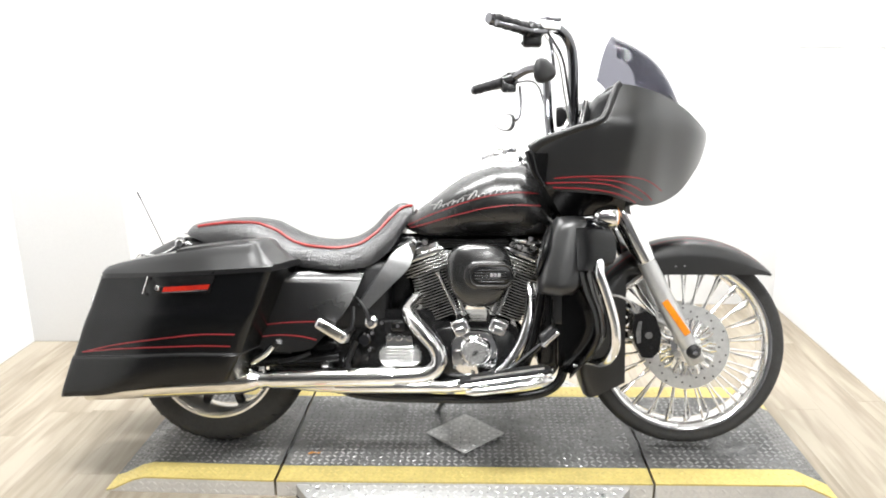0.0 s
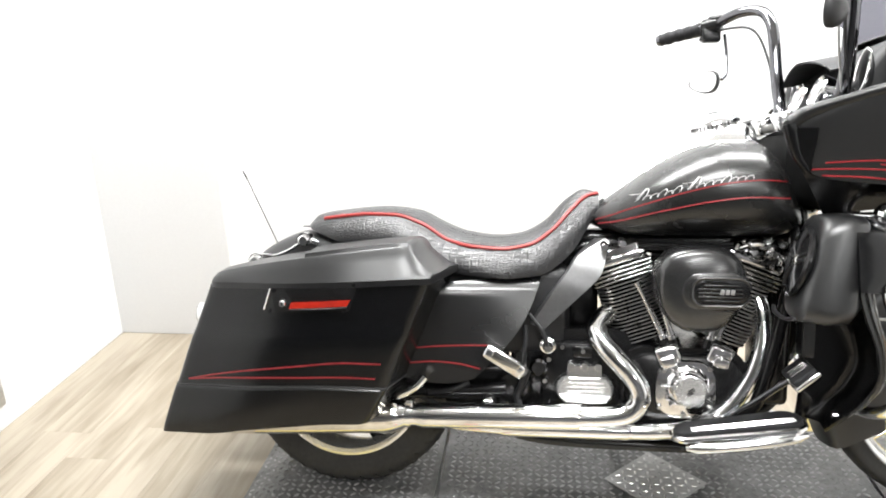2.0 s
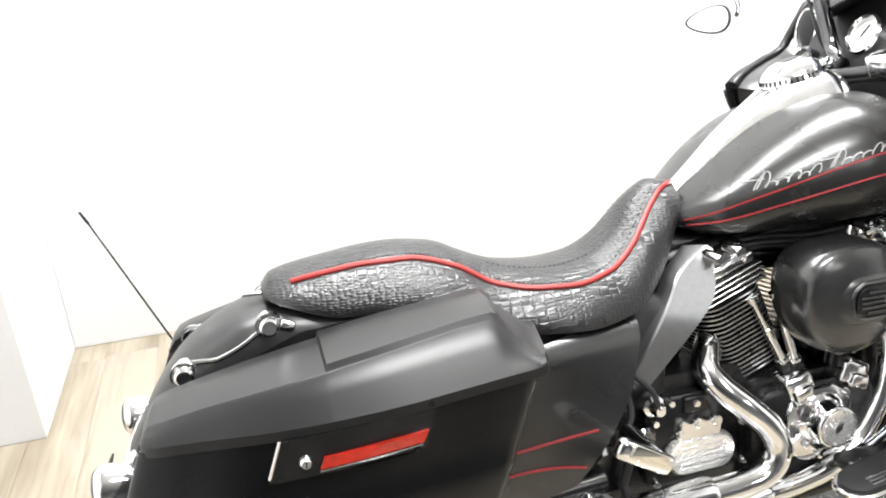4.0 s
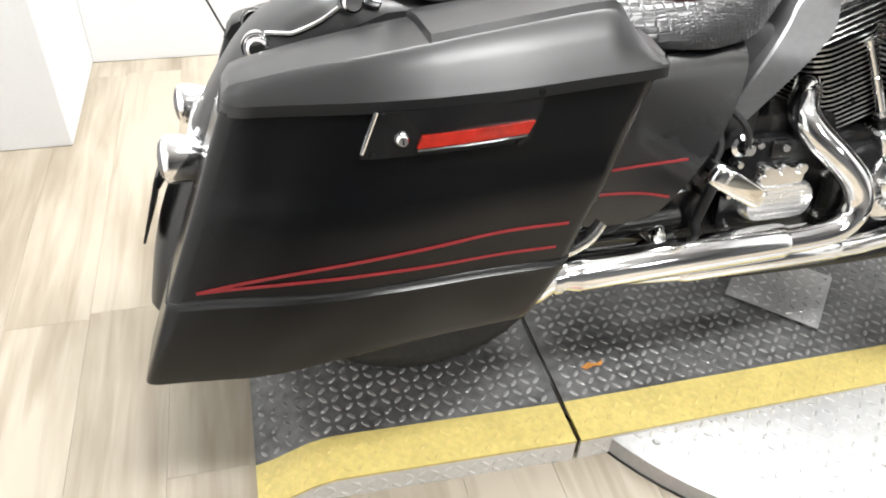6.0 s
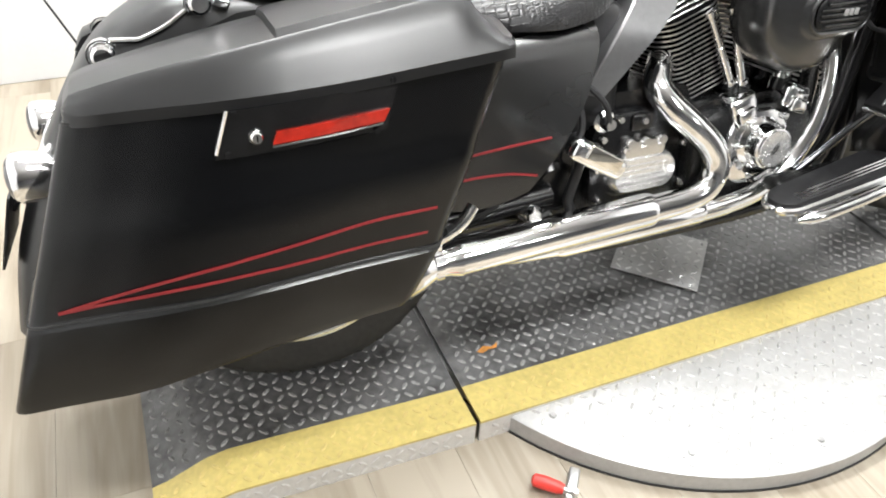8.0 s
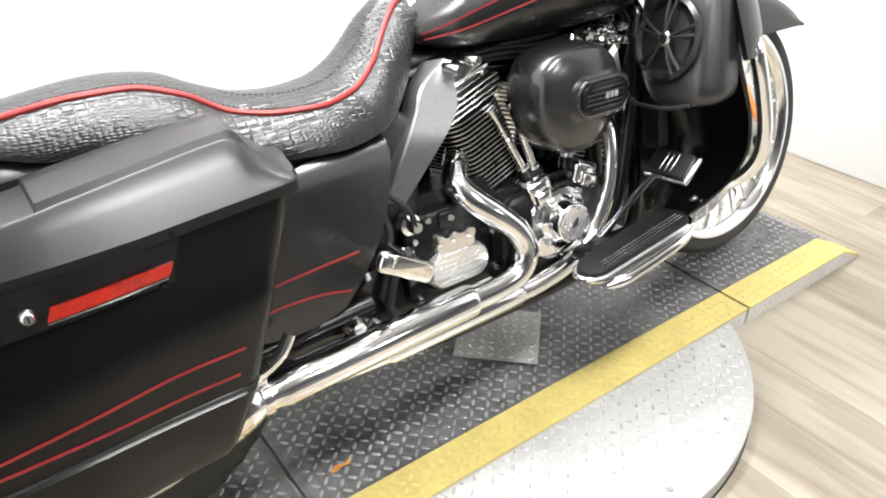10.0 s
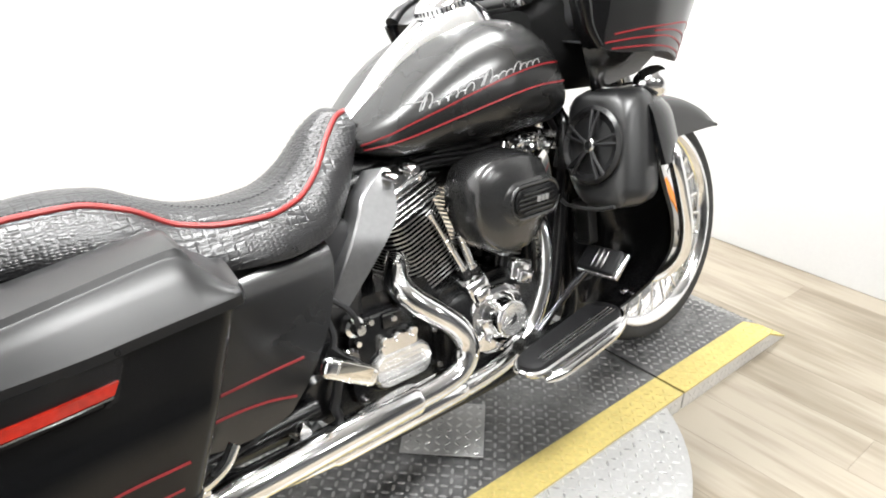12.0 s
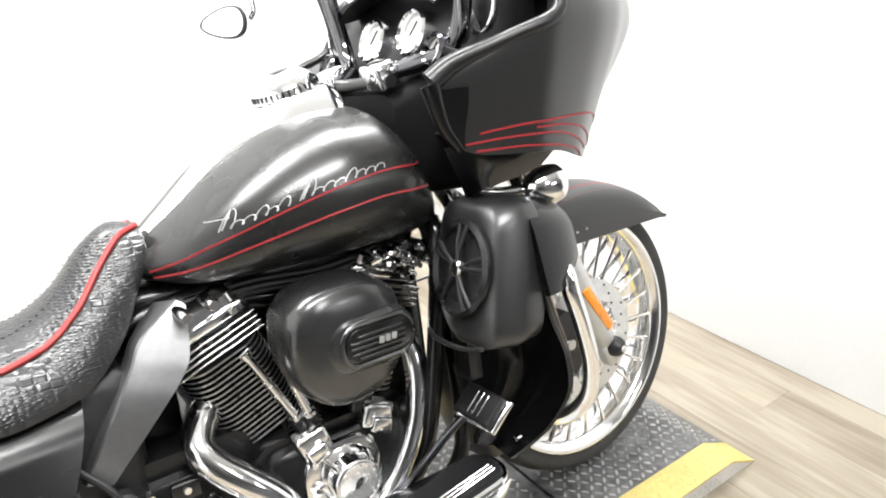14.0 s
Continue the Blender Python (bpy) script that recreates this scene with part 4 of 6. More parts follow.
def tank():
    rings = []
    for i in range(49):
        x = -0.145 + (0.392 + 0.145) * (0.5 - 0.5 * math.cos(math.pi * i / 48))
        t, b, c, w = tank_shape(x)
        ring = []
        for k in range(48):
            a = 2 * math.pi * k / 48
            ca, sa = math.cos(a), math.sin(a)
            h = (t - c) if sa > 0 else (c - b)
            ring.append((x, w * math.copysign(abs(ca) ** 0.86, ca), c + h * math.copysign(abs(sa) ** 0.9, sa)))
        rings.append(ring)
    ob = Geo().loft(rings).build("fuel_tank", TANKPAINT, bike, "satin black fuel tank with red pinstripes", sharp=60)

    def on(x, z, s, lift=0.0):
        t, b, c, w = tank_shape(x)
        h = (t - c) if z > c else (c - b)
        sa = min(1.0, abs(z - c) / h) ** (1 / 0.9)
        return Vector((x, s * (w * math.sqrt(max(0, 1 - sa * sa)) ** 0.86 + lift), z))

    for s in (-1, 1):
        for pts in ([(-0.125, 0.797), (-0.06, 0.828), (0.0, 0.852), (0.072, 0.878), (0.16, 0.902), (0.25, 0.913), (0.325, 0.908)],
                    [(-0.12, 0.787), (-0.05, 0.808), (0.0, 0.824), (0.06, 0.841), (0.15, 0.862), (0.24, 0.872), (0.33, 0.868)]):
            ribbon([on(x, z, s, 0.0006) for x, z in spline(pts, 8)], 0.0034, 0.001, lambda p: (0, s, 0.25)).build("tank_stripe", RED, ob)
        # the maker's script stands as rows of plain slanted silver strokes
        def stroke(pts, wide):
            ribbon([on(x, z, s, 0.0008) for x, z in pts], wide, 0.0008, lambda p: (0, s, 0.3)).build("script_stroke", LETTER, ob)

        def base(x):
            return 0.853 + (x + 0.035) * 0.285 - 0.25 * max(0, x - 0.10) ** 2 * 3
        for x0, heights, step in ((-0.030, (30, 9, 10, 17, 9, 17), 0.0165), (0.088, (29, 9, 11, 9, 17, 10, 9, 9), 0.0185)):
            run = []
            for k, tall in enumerate(heights):
                for q in lin(0, 0.95, 20):
                    h = 0.0005 * tall * (1 - math.cos(2 * math.pi * q))
                    x = x0 + step * (k + q)
                    run.append((x + 0.7 * h - 0.0035 * math.sin(2 * math.pi * q), base(x) + h))
            stroke(run, 0.0019)
            stroke([(x0 + 0.004 + 0.022 * q, base(x0) + 0.002 + 0.030 * q) for q in lin(0, 1, 6)], 0.0030)
            stroke([(x0 - 0.012 + 0.032 * q, base(x0) + 0.014 + 0.006 * q) for q in lin(0, 1, 6)], 0.0017)
    # chrome console down the middle
    rows = []
    for x in lin(-0.115, 0.30, 26):
        t = curve(T_TOP, x)
        w = curve([(-0.115, 0.022), (-0.02, 0.030), (0.08, 0.040), (0.16, 0.062), (0.24, 0.066), (0.30, 0.045)], x)
        h = curve([(-0.115, 0.006), (0.0, 0.016), (0.12, 0.026), (0.18, 0.040), (0.25, 0.046), (0.30, 0.02)], x)
        row = []
        for u in lin(-1, 1, 15):
            row.append((x, w * u * 1.02, t - 0.012 + (h + 0.012) * (1 - abs(u) ** 3.0)))
        rows.append(row)
    con = Geo().sheet(rows, 0.003).build("console", CHROME, bike, "chrome tank console with round filler cap")
    dial = Geo().lathe([(0.0, 0.030), (0.02, 0.0285), (0.040, 0.0225), (0.054, 0.012), (0.062, 0.0), (0.064, -0.012), (0.064, -0.035)], (0, 0, 0), "z", 36).build("filler_cap", CHROME, con)
    dial.matrix_basis = Matrix.Translation((0.195, 0.0, 1.055)) @ pose(0, 0, 0, 0, -14, 0)
    knurl = Geo()
    for k in range(36):
        a = 2 * math.pi * k / 36
        knurl.box((0.0625 * math.cos(a), 0.0625 * math.sin(a), -0.006), (0.004, 0.003, 0.010), 0, Matrix.Rotation(a, 4, "Z"))
    kn = knurl.build("knurled_edge", DARK_CHROME, con)
    kn.matrix_basis = dial.matrix_basis
    lid = Geo().lathe([(0.0, 0.0305), (0.020, 0.0290)], (0, 0, 0), "z", 28).build("cap_insert", ENGINE, con)
    lid.matrix_basis = dial.matrix_basis


tank()

# ---- seat
SPREAD = 0.0
S_TOP = [(-0.935, 0.764), (-0.918, 0.786), (-0.839, 0.804), (-0.700, 0.820), (-0.619, 0.812), (-0.550, 0.782), (-0.480, 0.758), (-0.405, 0.750), (-0.335, 0.758), (-0.265, 0.796), (-0.205, 0.862), (-0.158, 0.890), (-0.118, 0.882)]
S_PIPE = [(-0.935, 0.762), (-0.90, 0.774), (-0.82, 0.789), (-0.75, 0.797), (-0.68, 0.798), (-0.60, 0.777), (-0.52, 0.735), (-0.45, 0.723), (-0.38, 0.721), (-0.30, 0.735), (-0.24, 0.777), (-0.19, 0.835), (-0.15, 0.872), (-0.118, 0.880)]
S_BOT = [(-0.935, 0.752), (-0.90, 0.742), (-0.80, 0.718), (-0.66, 0.722), (-0.60, 0.70), (-0.55, 0.668), (-0.465, 0.652), (-0.36, 0.648), (-0.27, 0.658), (-0.215, 0.690), (-0.175, 0.735), (-0.145, 0.79), (-0.118, 0.83)]
S_WIDE = [(-0.935, 0.035), (-0.92, 0.058), (-0.88, 0.072), (-0.75, 0.082), (-0.60, 0.090), (-0.52, 0.100), (-0.45, 0.122), (-0.38, 0.126), (-0.30, 0.106), (-0.24, 0.084), (-0.19, 0.055), (-0.15, 0.036), (-0.118, 0.018)]
S_FLARE = [(-0.935, 0.012), (-0.90, 0.035), (-0.80, 0.055), (-0.60, 0.065), (-0.45, 0.055), (-0.30, 0.05), (-0.20, 0.05), (-0.15, 0.045), (-0.118, 0.04)]


def seat():
    rings = []
    xs = [-0.935 + 0.817 * (0.5 - 0.5 * math.cos(math.pi * i / 60)) for i in range(61)]
    for x in xs:
        t, p, b, w, fl = curve(S_TOP, x), curve(S_PIPE, x), curve(S_BOT, x), curve(S_WIDE, x), curve(S_FLARE, x)
        ring = []
        for u in lin(-1, 1, 17):
            ring.append((x, w * u, p + (t - p) * (1 - abs(u) ** 2.2)))
        flank = [(w + fl * (math.sin(1.75 * q) ** 0.8), p + (b - p) * q) for q in (0.1, 0.25, 0.42, 0.6, 0.78, 0.92, 1.0)]
        for y, z in flank:
            ring.append((x, y, z))
        for u in lin(0.6, -0.6, 5):
            ring.append((x, w * u, b + 0.004))
        for y, z in flank[::-1]:
            ring.append((x, -y, z))
        rings.append(ring)
    ob = Geo().loft(rings).build("seat", CROC, bike, "black crocodile-embossed leather seat with red piping", sharp=55)
    ob.matrix_basis = Matrix.Translation((-0.53, 0, 0.75)) @ pose(0, -0.006, 0.0, 0, 2.1, 0) @ Matrix.Translation((0.53, 0, -0.75))
    for s in (-1, 1):
        path = [(x, s * (curve(S_WIDE, x) + 0.002), curve(S_PIPE, x) + 0.001) for x in lin(-0.885, -0.122, 80)]
        Geo().tube(path, 0.0052, 8).build("piping", PIPING, ob, "raised red piping")
        stitch = Geo()
        for x0, x1, n, inset in ((-0.82, -0.17, 80, 0.0), (-0.52, -0.19, 34, 1.0)):
            for x in lin(x0, x1, n):
                w, z, t = curve(S_WIDE, x), curve(S_PIPE, x), curve(S_TOP, x)
                y = w - 0.012 if not inset else 0.42 * w
                stitch.box((x, s * y, z + (t - z) * (1 - (y / w) ** 2.2) + 0.0004), (0.0058, 0.0014, 0.0012), 0)
        tagged(stitch.build("stitching", GRIP, ob), kind="stuff")
    Geo().box((-0.945, 0, 0.750), (0.05, 0.022, 0.006), 0.002).build("seat_tab", CHROME, ob)


seat()
SPREAD = 0.0524


# ---- saddlebags
def saddlebag(s):
    bag = empty("saddlebag")
    bag.parent = bike
    bag.location, bag.scale = (0.010, 0, -0.018), (1, 1, 1.054)
    INN = 0.130
    BULGE = [(0, 0.334), (0.06, 0.341), (0.315, 0.347), (0.34, 0.339), (0.64, 0.345), (0.74, 0.339), (1.0, 0.336)]
    TAPER = [(0, 0.062), (0.15, 0.042), (0.3, 0.018), (0.45, 0.004), (0.6, 0.0), (0.8, 0.008), (1.0, 0.016)]

    def ring(k):
        x0 = -1.303 + 0.162 * k
        x1 = -0.722 + 0.167 * k
        out = curve(BULGE, k)
        pts = []
        for x, y in densify(rounded(x0, x1, INN, out, 0.022)):
            fx = (x - x0) / (x1 - x0)
            y = INN + (y - INN) * (out - curve(TAPER, fx) - INN) / (out - INN)
            x += 0.050 * max(0, fx) ** 4 * (out - y) / (out - INN)
            zb = curve([(0, 0.238), (0.28, 0.256), (0.64, 0.294), (1, 0.300)], fx)
            zs = curve([(0, 0.370), (0.4, 0.388), (0.7, 0.396), (1, 0.392)], fx)
            zt = 0.627 + 0.028 * fx
            z = zb + (zs - zb) * k / 0.33 if k < 0.33 else zs + (zt - zs) * (k - 0.33) / 0.67
            pts.append((x, s * y, z))
        return pts

    ks = [0.0, 0.02, 0.06, 0.2, 0.3, 0.315, 0.33, 0.34, 0.45, 0.55, 0.64, 0.68, 0.72, 0.78, 0.9, 1.0]
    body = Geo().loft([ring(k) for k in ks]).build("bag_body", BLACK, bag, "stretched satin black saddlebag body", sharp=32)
    # recessed dark band under the extension seam
    seam = [Vector(p) for p in ring(0.33)]
    Geo().tube(seam + [seam[0]], 0.0022, 6).build("extension_seam", SEAM, body)

    def lid_top(x):
        return curve([(-1.137, 0.640), (-1.125, 0.656), (-1.10, 0.664), (-0.88, 0.704), (-0.72, 0.724), (-0.62, 0.732), (-0.59, 0.729)], x)

    rows = []
    xs = [-1.137, -1.133, -1.125, -1.11, -1.09] + lin(-1.05, -0.875, 6) + [-0.872, -0.869] + lin(-0.84, -0.64, 8) + [-0.622, -0.612, -0.60, -0.578, -0.562, -0.551, -0.546]
    for x in xs:
        fx = (x + 1.137) / 0.592
        zb = 0.627 + 0.028 * fx
        end = min(1.0, (x + 1.137) / 0.03)
        end = min(end, max(0.0, (-0.546 - x) / 0.026) ** 0.5 if x > -0.572 else 1.0)
        out = 0.344 - curve(TAPER, fx) - 0.022 * (1 - math.sqrt(max(0.0, 1 - (1 - end) ** 2)))
        fall = max(0.0, (x + 0.618) / 0.066)
        t = lid_top(x) if x < -0.618 else max(zb + 0.016, lid_top(-0.618) - (lid_top(-0.618) - zb - 0.016) * min(1.0, fall / 0.92))
        blk = 0.009 if -0.871 < x < -0.61 else 0.0
        ridge = out - curve([(-1.137, 0.022), (-1.10, 0.026), (-0.87, 0.040), (-0.62, 0.052), (-0.552, 0.024)], x)
        sec = [(INN, zb - 0.004), (INN, t - 0.008 + blk), (INN + 0.012, t - 0.002 + blk), (0.20, t + 0.002 + blk), (ridge - 0.006, t - 0.001 + blk), (ridge - 0.001, t - 0.001), (ridge + 0.004, t - 0.004),
               ((ridge + out) / 2, (t - 0.004 + zb + 0.020) / 2), (out - 0.007, min(t - 0.004, zb + 0.020)), (out - 0.002, zb + 0.013), (out, zb + 0.010), (out, zb - 0.004)]
        skew = [0.050 * max(0, fx) ** 4 * (0.347 - y) / 0.22 for y, _ in sec]
        rows.append([(x + k, s * y, z) for (y, z), k in zip(sec, skew)])
    lid = Geo().loft(rows).build("bag_lid", LIT_BLACK, bag, "satin black bag lid with a raised inner block", sharp=30)
    trim = [Vector(p) for p in ring(1.0)]
    Geo().tube(trim + [trim[0]], 0.0015, 6).build("lid_gasket", SEAM, lid)

    def face(x, z):
        """The outer face's depth at a height."""
        k = 0.33 + 0.67 * (z - 0.39) / (0.641 - 0.39)
        k = min(1, max(0.345, k))
        fx = (x + 1.303 - 0.162 * k) / (0.561 + 0.025 * k)
        return curve(BULGE, k) - curve(TAPER, fx)

    for pts in ([(-1.205, 0.389), (-1.069, 0.421), (-0.932, 0.442), (-0.789, 0.457), (-0.672, 0.456)], [(-1.205, 0.389), (-1.07, 0.407), (-0.933, 0.417), (-0.787, 0.421), (-0.688, 0.419)]):
        ribbon([(x, s * (face(x, z) + 0.0010), z) for x, z in spline(pts, 6)], 0.0036, 0.0011, lambda p: (0, s, 0)).build("bag_stripe", RED, body)
    # latch bracket with lock and reflector
    br = [(-0.972, 0.575), (-0.946, 0.634), (-0.724, 0.645), (-0.746, 0.585)]
    def on_face(pts, d0, d1):
        g = Geo()
        n = len(pts)
        fw = [(x, s * (face(x, 0.60) + d1), z) for x, z in pts]
        bk = [(x, s * (face(x, 0.60) + d0), z) for x, z in pts]
        return g.add(fw + bk, [tuple(range(n)), tuple(range(n, 2 * n))[::-1]] + [(i, i + n, (i + 1) % n + n, (i + 1) % n) for i in range(n)])

    def edge_run(corners, n=8):
        (ax, az), (bx, bz), (cx, cz), (dx, dz) = corners
        low = [(ax + (dx - ax) * q, az + (dz - az) * q) for q in lin(0, 1, n)]
        top = [(bx + (cx - bx) * q, bz + (cz - bz) * q) for q in lin(1, 0, n)]
        return low + top

    latch = on_face(edge_run(br), -0.02, 0.007).build("latch_plate", ENGINE, bag, "black latch plate", smooth=False)
    on_face(edge_run([(-0.899, 0.5895), (-0.892, 0.6045), (-0.741, 0.6135), (-0.750, 0.5985)]), 0.004, 0.013).build("reflector", REFLECT_RED, latch, "red strip reflector", smooth=False)
    on_face(edge_run([(-0.900, 0.586), (-0.898, 0.5885), (-0.752, 0.5975), (-0.752, 0.595)]), 0.004, 0.014).build("reflector_trim", ALU, latch, smooth=False)
    Geo().tube([(-0.969, s * (face(-0.969, 0.6) + 0.009), 0.583), (-0.948, s * (face(-0.948, 0.6) + 0.009), 0.636)], 0.0028, 8).build("latch_edge", CHROME, latch)
    y0 = face(-0.917, 0.6)
    Geo().lathe([(0.0, s * (y0 + 0.015)), (0.006, s * (y0 + 0.015)), (0.009, s * (y0 + 0.012)), (0.0105, s * (y0 + 0.004))], (-0.917, 0, 0.600), "y", 18).build("key_lock", CHROME, latch)
    Geo().box((-0.917, s * (y0 + 0.0155), 0.600), (0.002, 0.002, 0.008)).build("key_slot", ENGINE, latch)
    for x, z in ((-0.940, 0.630), (-0.733, 0.648), (-0.955, 0.580), (-0.76, 0.586)):
        y0 = face(x, 0.6)
        Geo().lathe([(0.0, s * (y0 + 0.011)), (0.004, s * (y0 + 0.011)), (0.005, s * (y0 + 0.006))], (x, 0, z), "y", 10).build("screw", ENGINE, latch)


saddlebag(-1)
saddlebag(1)

# ---- rear fender and tail
RF = [(-0.70, 0.715), (-0.82, 0.745), (-0.944, 0.748), (-1.003, 0.731), (-1.074, 0.690), (-1.128, 0.630), (-1.180, 0.548), (-1.225, 0.465), (-1.270, 0.36), (-1.300, 0.24)]


def rear_fender():
    rows = []
    path = spline(RF, 6)
    for i, (x, z) in enumerate(path):
        a, b = path[max(0, i - 1)], path[min(len(path) - 1, i + 1)]
        t = Vector((b[0] - a[0], 0, b[1] - a[1])).normalized()
        n = Vector((-abs(t.z), 0, abs(t.x)))
        row = []
        for y, d in ((-0.084, -0.125), (-0.084, -0.06), (-0.083, -0.034), (-0.076, -0.014), (-0.058, -0.003), (-0.03, 0.001), (0, 0.002), (0.03, 0.001), (0.058, -0.003), (0.076, -0.014), (0.083, -0.034), (0.084, -0.06), (0.084, -0.125)):
            row.append(Vector((x, y, z)) + n * d)
        rows.append(row)
    f = Geo().sheet(rows, 0.004).build("rear_fender", GREY_BLACK, bike, "satin black rear fender", sharp=50)
    for s in (-1, 1):
        strut = []
        for x, z, w in ((-0.62, 0.70, 0.02), (-0.75, 0.705, 0.022), (-0.88, 0.695, 0.022), (-0.98, 0.66, 0.02), (-1.04, 0.62, 0.015)):
            strut.append([(x, s * 0.090, z - w), (x, s * 0.096, z), (x, s * 0.090, z + w)][::-s])
        Geo().sheet(strut, 0.003).build("fender_strut", BLACK, f)
    return f


rear_fender()
for s in (-1, 1):
    for x, z in ((-0.930, 0.704), (-1.074, 0.644)):
        d = empty("docking_point")
        d.parent = bike
        d.location = (0, -s * 0.022, 0.034)
        Geo().lathe([(0.0, s * 0.124), (0.012, s * 0.124), (0.016, s * 0.120), (0.016, s * 0.114), (0.011, s * 0.111), (0.011, s * 0.103), (0.017, s * 0.101), (0.018, s * 0.092), (0.018, s * 0.082)], (x, 0, z), "y", 22).build("docking_post", CHROME, d)
        Geo().sheet([[(x + 0.020 * math.cos(a), s * y, z + 0.020 * math.sin(a)) for y in ((0.098, 0.112) if s > 0 else (0.112, 0.098))] for a in lin(0.5, 3.6, 12)], 0.0025).build("docking_strap", CHROME, d)
        if x > -1:
            Geo().box((x + 0.030, s * 0.108, z - 0.004), (0.026, 0.014, 0.016), 0.004, pose(0, 0, 0, 0, 25, 0)).build("docking_latch", CHROME, d)
    Geo().tube(spline([(-0.952, s * 0.105, 0.694), (-0.985, s * 0.105, 0.674), (-1.022, s * 0.105, 0.660), (-1.04, s * 0.105, 0.660), (-1.065, s * 0.105, 0.662)]), 0.0045, 8).build("docking_link", CHROME, bike).location = (0.004, -s * 0.022, 0.034)
    indicator(-1.206, s * 0.127, 0.530, s, spline([(-1.20, s * 0.12, 0.532), (-1.19, s * 0.10, 0.535), (-1.175, s * 0.06, 0.54)]), True)
Geo().tube([(-1.190, -0.115, 0.533), (-1.190, 0.115, 0.533)], 0.011, 14).build("light_bar", CHROME, bike)
pl = Geo().box((0, 0, 0), (0.004, 0.19, 0.12), 0.004).build("plate_holder", PLASTIC, bike)
pl.matrix_basis = Matrix.Translation((-1.268, 0.0, 0.425)) @ pose(0, 0, 0, 0, 18, 0)
Geo().tube(spline([(-1.225, -0.03, 0.47), (-1.25, -0.03, 0.455), (-1.262, -0.03, 0.44)]), 0.007, 8).build("plate_bracket", PLASTIC, bike)
SPREAD = 0.0
Geo().tube([(-1.122, 0.288, 0.595), (-1.126, 0.286, 0.610), (-1.246, 0.244, 0.900), (-1.248, 0.243, 0.905), (-1.258, 0.236, 0.928)], [0.004, 0.0022, 0.0018, 0.0032, 0.0028], 8).build("antenna", PLASTIC, bike, "thin black whip antenna")
SPREAD = 0.0524

# ---- side covers, heat deflectors, frame
def cover_y(x, z):
    """Half width of the side covers: they draw in towards the top and the front."""
    q = (0.655 - z) / 0.27
    return 0.136 + 0.060 * math.sqrt(1 - (1 - min(1, max(0, q / 0.17))) ** 2) ** 1.05 + 0.004 * max(0, q) - 0.070 * max(0, (x + 0.52) / 0.25) * max(0.0, 1 - q * 1.2)


for s in (-1, 1):
    rows = []
    for q in [k ** 1.7 for k in lin(0, 1, 27)]:
        row = []
        for u in lin(0, 1, 17):
            top = Vector((-0.62 + 0.352 * u, 0, 0.640 + 0.012 * u))
            bot = Vector((-0.64 + 0.20 * u + 0.012 * math.sin(u * 3.14), 0, 0.390 - 0.016 * math.sin(math.pi * u)))
            p = top.lerp(bot, q)
            p.x += 0.030 * math.sin(math.pi * q) * u
            row.append((p.x, s * cover_y(p.x, p.z), p.z))
        rows.append(row if s < 0 else row[::-1])
    sc = Geo().sheet(rows, 0.006).build("side_cover", SIDEPAINT, bike, "satin black side cover with red stripes", sharp=38)

    for pts in ([(-0.61, 0.468), (-0.54, 0.476), (-0.47, 0.479), (-0.395, 0.480)], [(-0.62, 0.428), (-0.55, 0.434), (-0.48, 0.430), (-0.425, 0.418)]):
        ribbon([(x, s * (cover_y(x, z) + 0.0015), z) for x, z in spline(pts, 6)], 0.0036, 0.0015, lambda p: (0, s, 0)).build("cover_stripe", RED, sc)
    SPREAD = 0.0
    flank = spline([(-0.289, 0.140, 0.513), (-0.243, 0.118, 0.588), (-0.192, 0.098, 0.655), (-0.166, 0.088, 0.695), (-0.118, 0.078, 0.738)], 5)
    ridge = spline([(-0.284, 0.152, 0.510), (-0.226, 0.158, 0.605), (-0.188, 0.148, 0.660), (-0.160, 0.134, 0.700), (-0.092, 0.118, 0.742)], 5)
    edge = spline([(-0.248, 0.160, 0.500), (-0.160, 0.166, 0.588), (-0.118, 0.162, 0.630), (-0.098, 0.155, 0.662), (-0.082, 0.128, 0.734)], 5)
    rows = []
    for a, b, c in zip(flank, ridge, edge):
        a, b, c = Vector(a), Vector(b), Vector(c)
        row = [a.lerp(b, q) for q in (0, 0.5, 0.9)] + [b.lerp(c, q) for q in (0.04, 0.35, 0.7, 1.0)]
        row = [(p.x, s * p.y, p.z) for p in row]
        rows.append(row if s > 0 else row[::-1])
    Geo().sheet(rows, 0.004).build("heat_deflector", DEFLECT, bike, "satin grey-black heat deflector", sharp=22).location = (-0.009, 0, 0.006)
    SPREAD = 0.0524
    Geo().tube(spline([(0.39, s * 0.075, 0.84), (0.415, s * 0.085, 0.60), (0.425, s * 0.09, 0.36), (0.39, s * 0.10, 0.24), (0.25, s * 0.11, 0.20), (0.0, s * 0.12, 0.195), (-0.30, s * 0.125, 0.21), (-0.42, s * 0.13, 0.28)]), 0.017, 12).build("frame_rail", ENGINE, bike)
    Geo().tube(spline([(0.36, s * 0.05, 0.80), (0.05, s * 0.05, 0.755), (-0.20, s * 0.045, 0.71), (-0.28, s * 0.055, 0.60), (-0.31, s * 0.075, 0.45), (-0.34, s * 0.10, 0.33)]), 0.015, 12).build("frame_tube", ENGINE, bike)
    Geo().tube(spline([(-0.36, s * 0.13, 0.34), (-0.55, s * 0.13, 0.33), (-0.82, s * 0.125, 0.322)]), 0.022, 12).build("swingarm", ENGINE, bike)
    Geo().tube([(-0.66, s * 0.115, 0.54), (-0.79, s * 0.115, 0.34)], 0.022, 14).build("shock_absorber", ENGINE, bike)
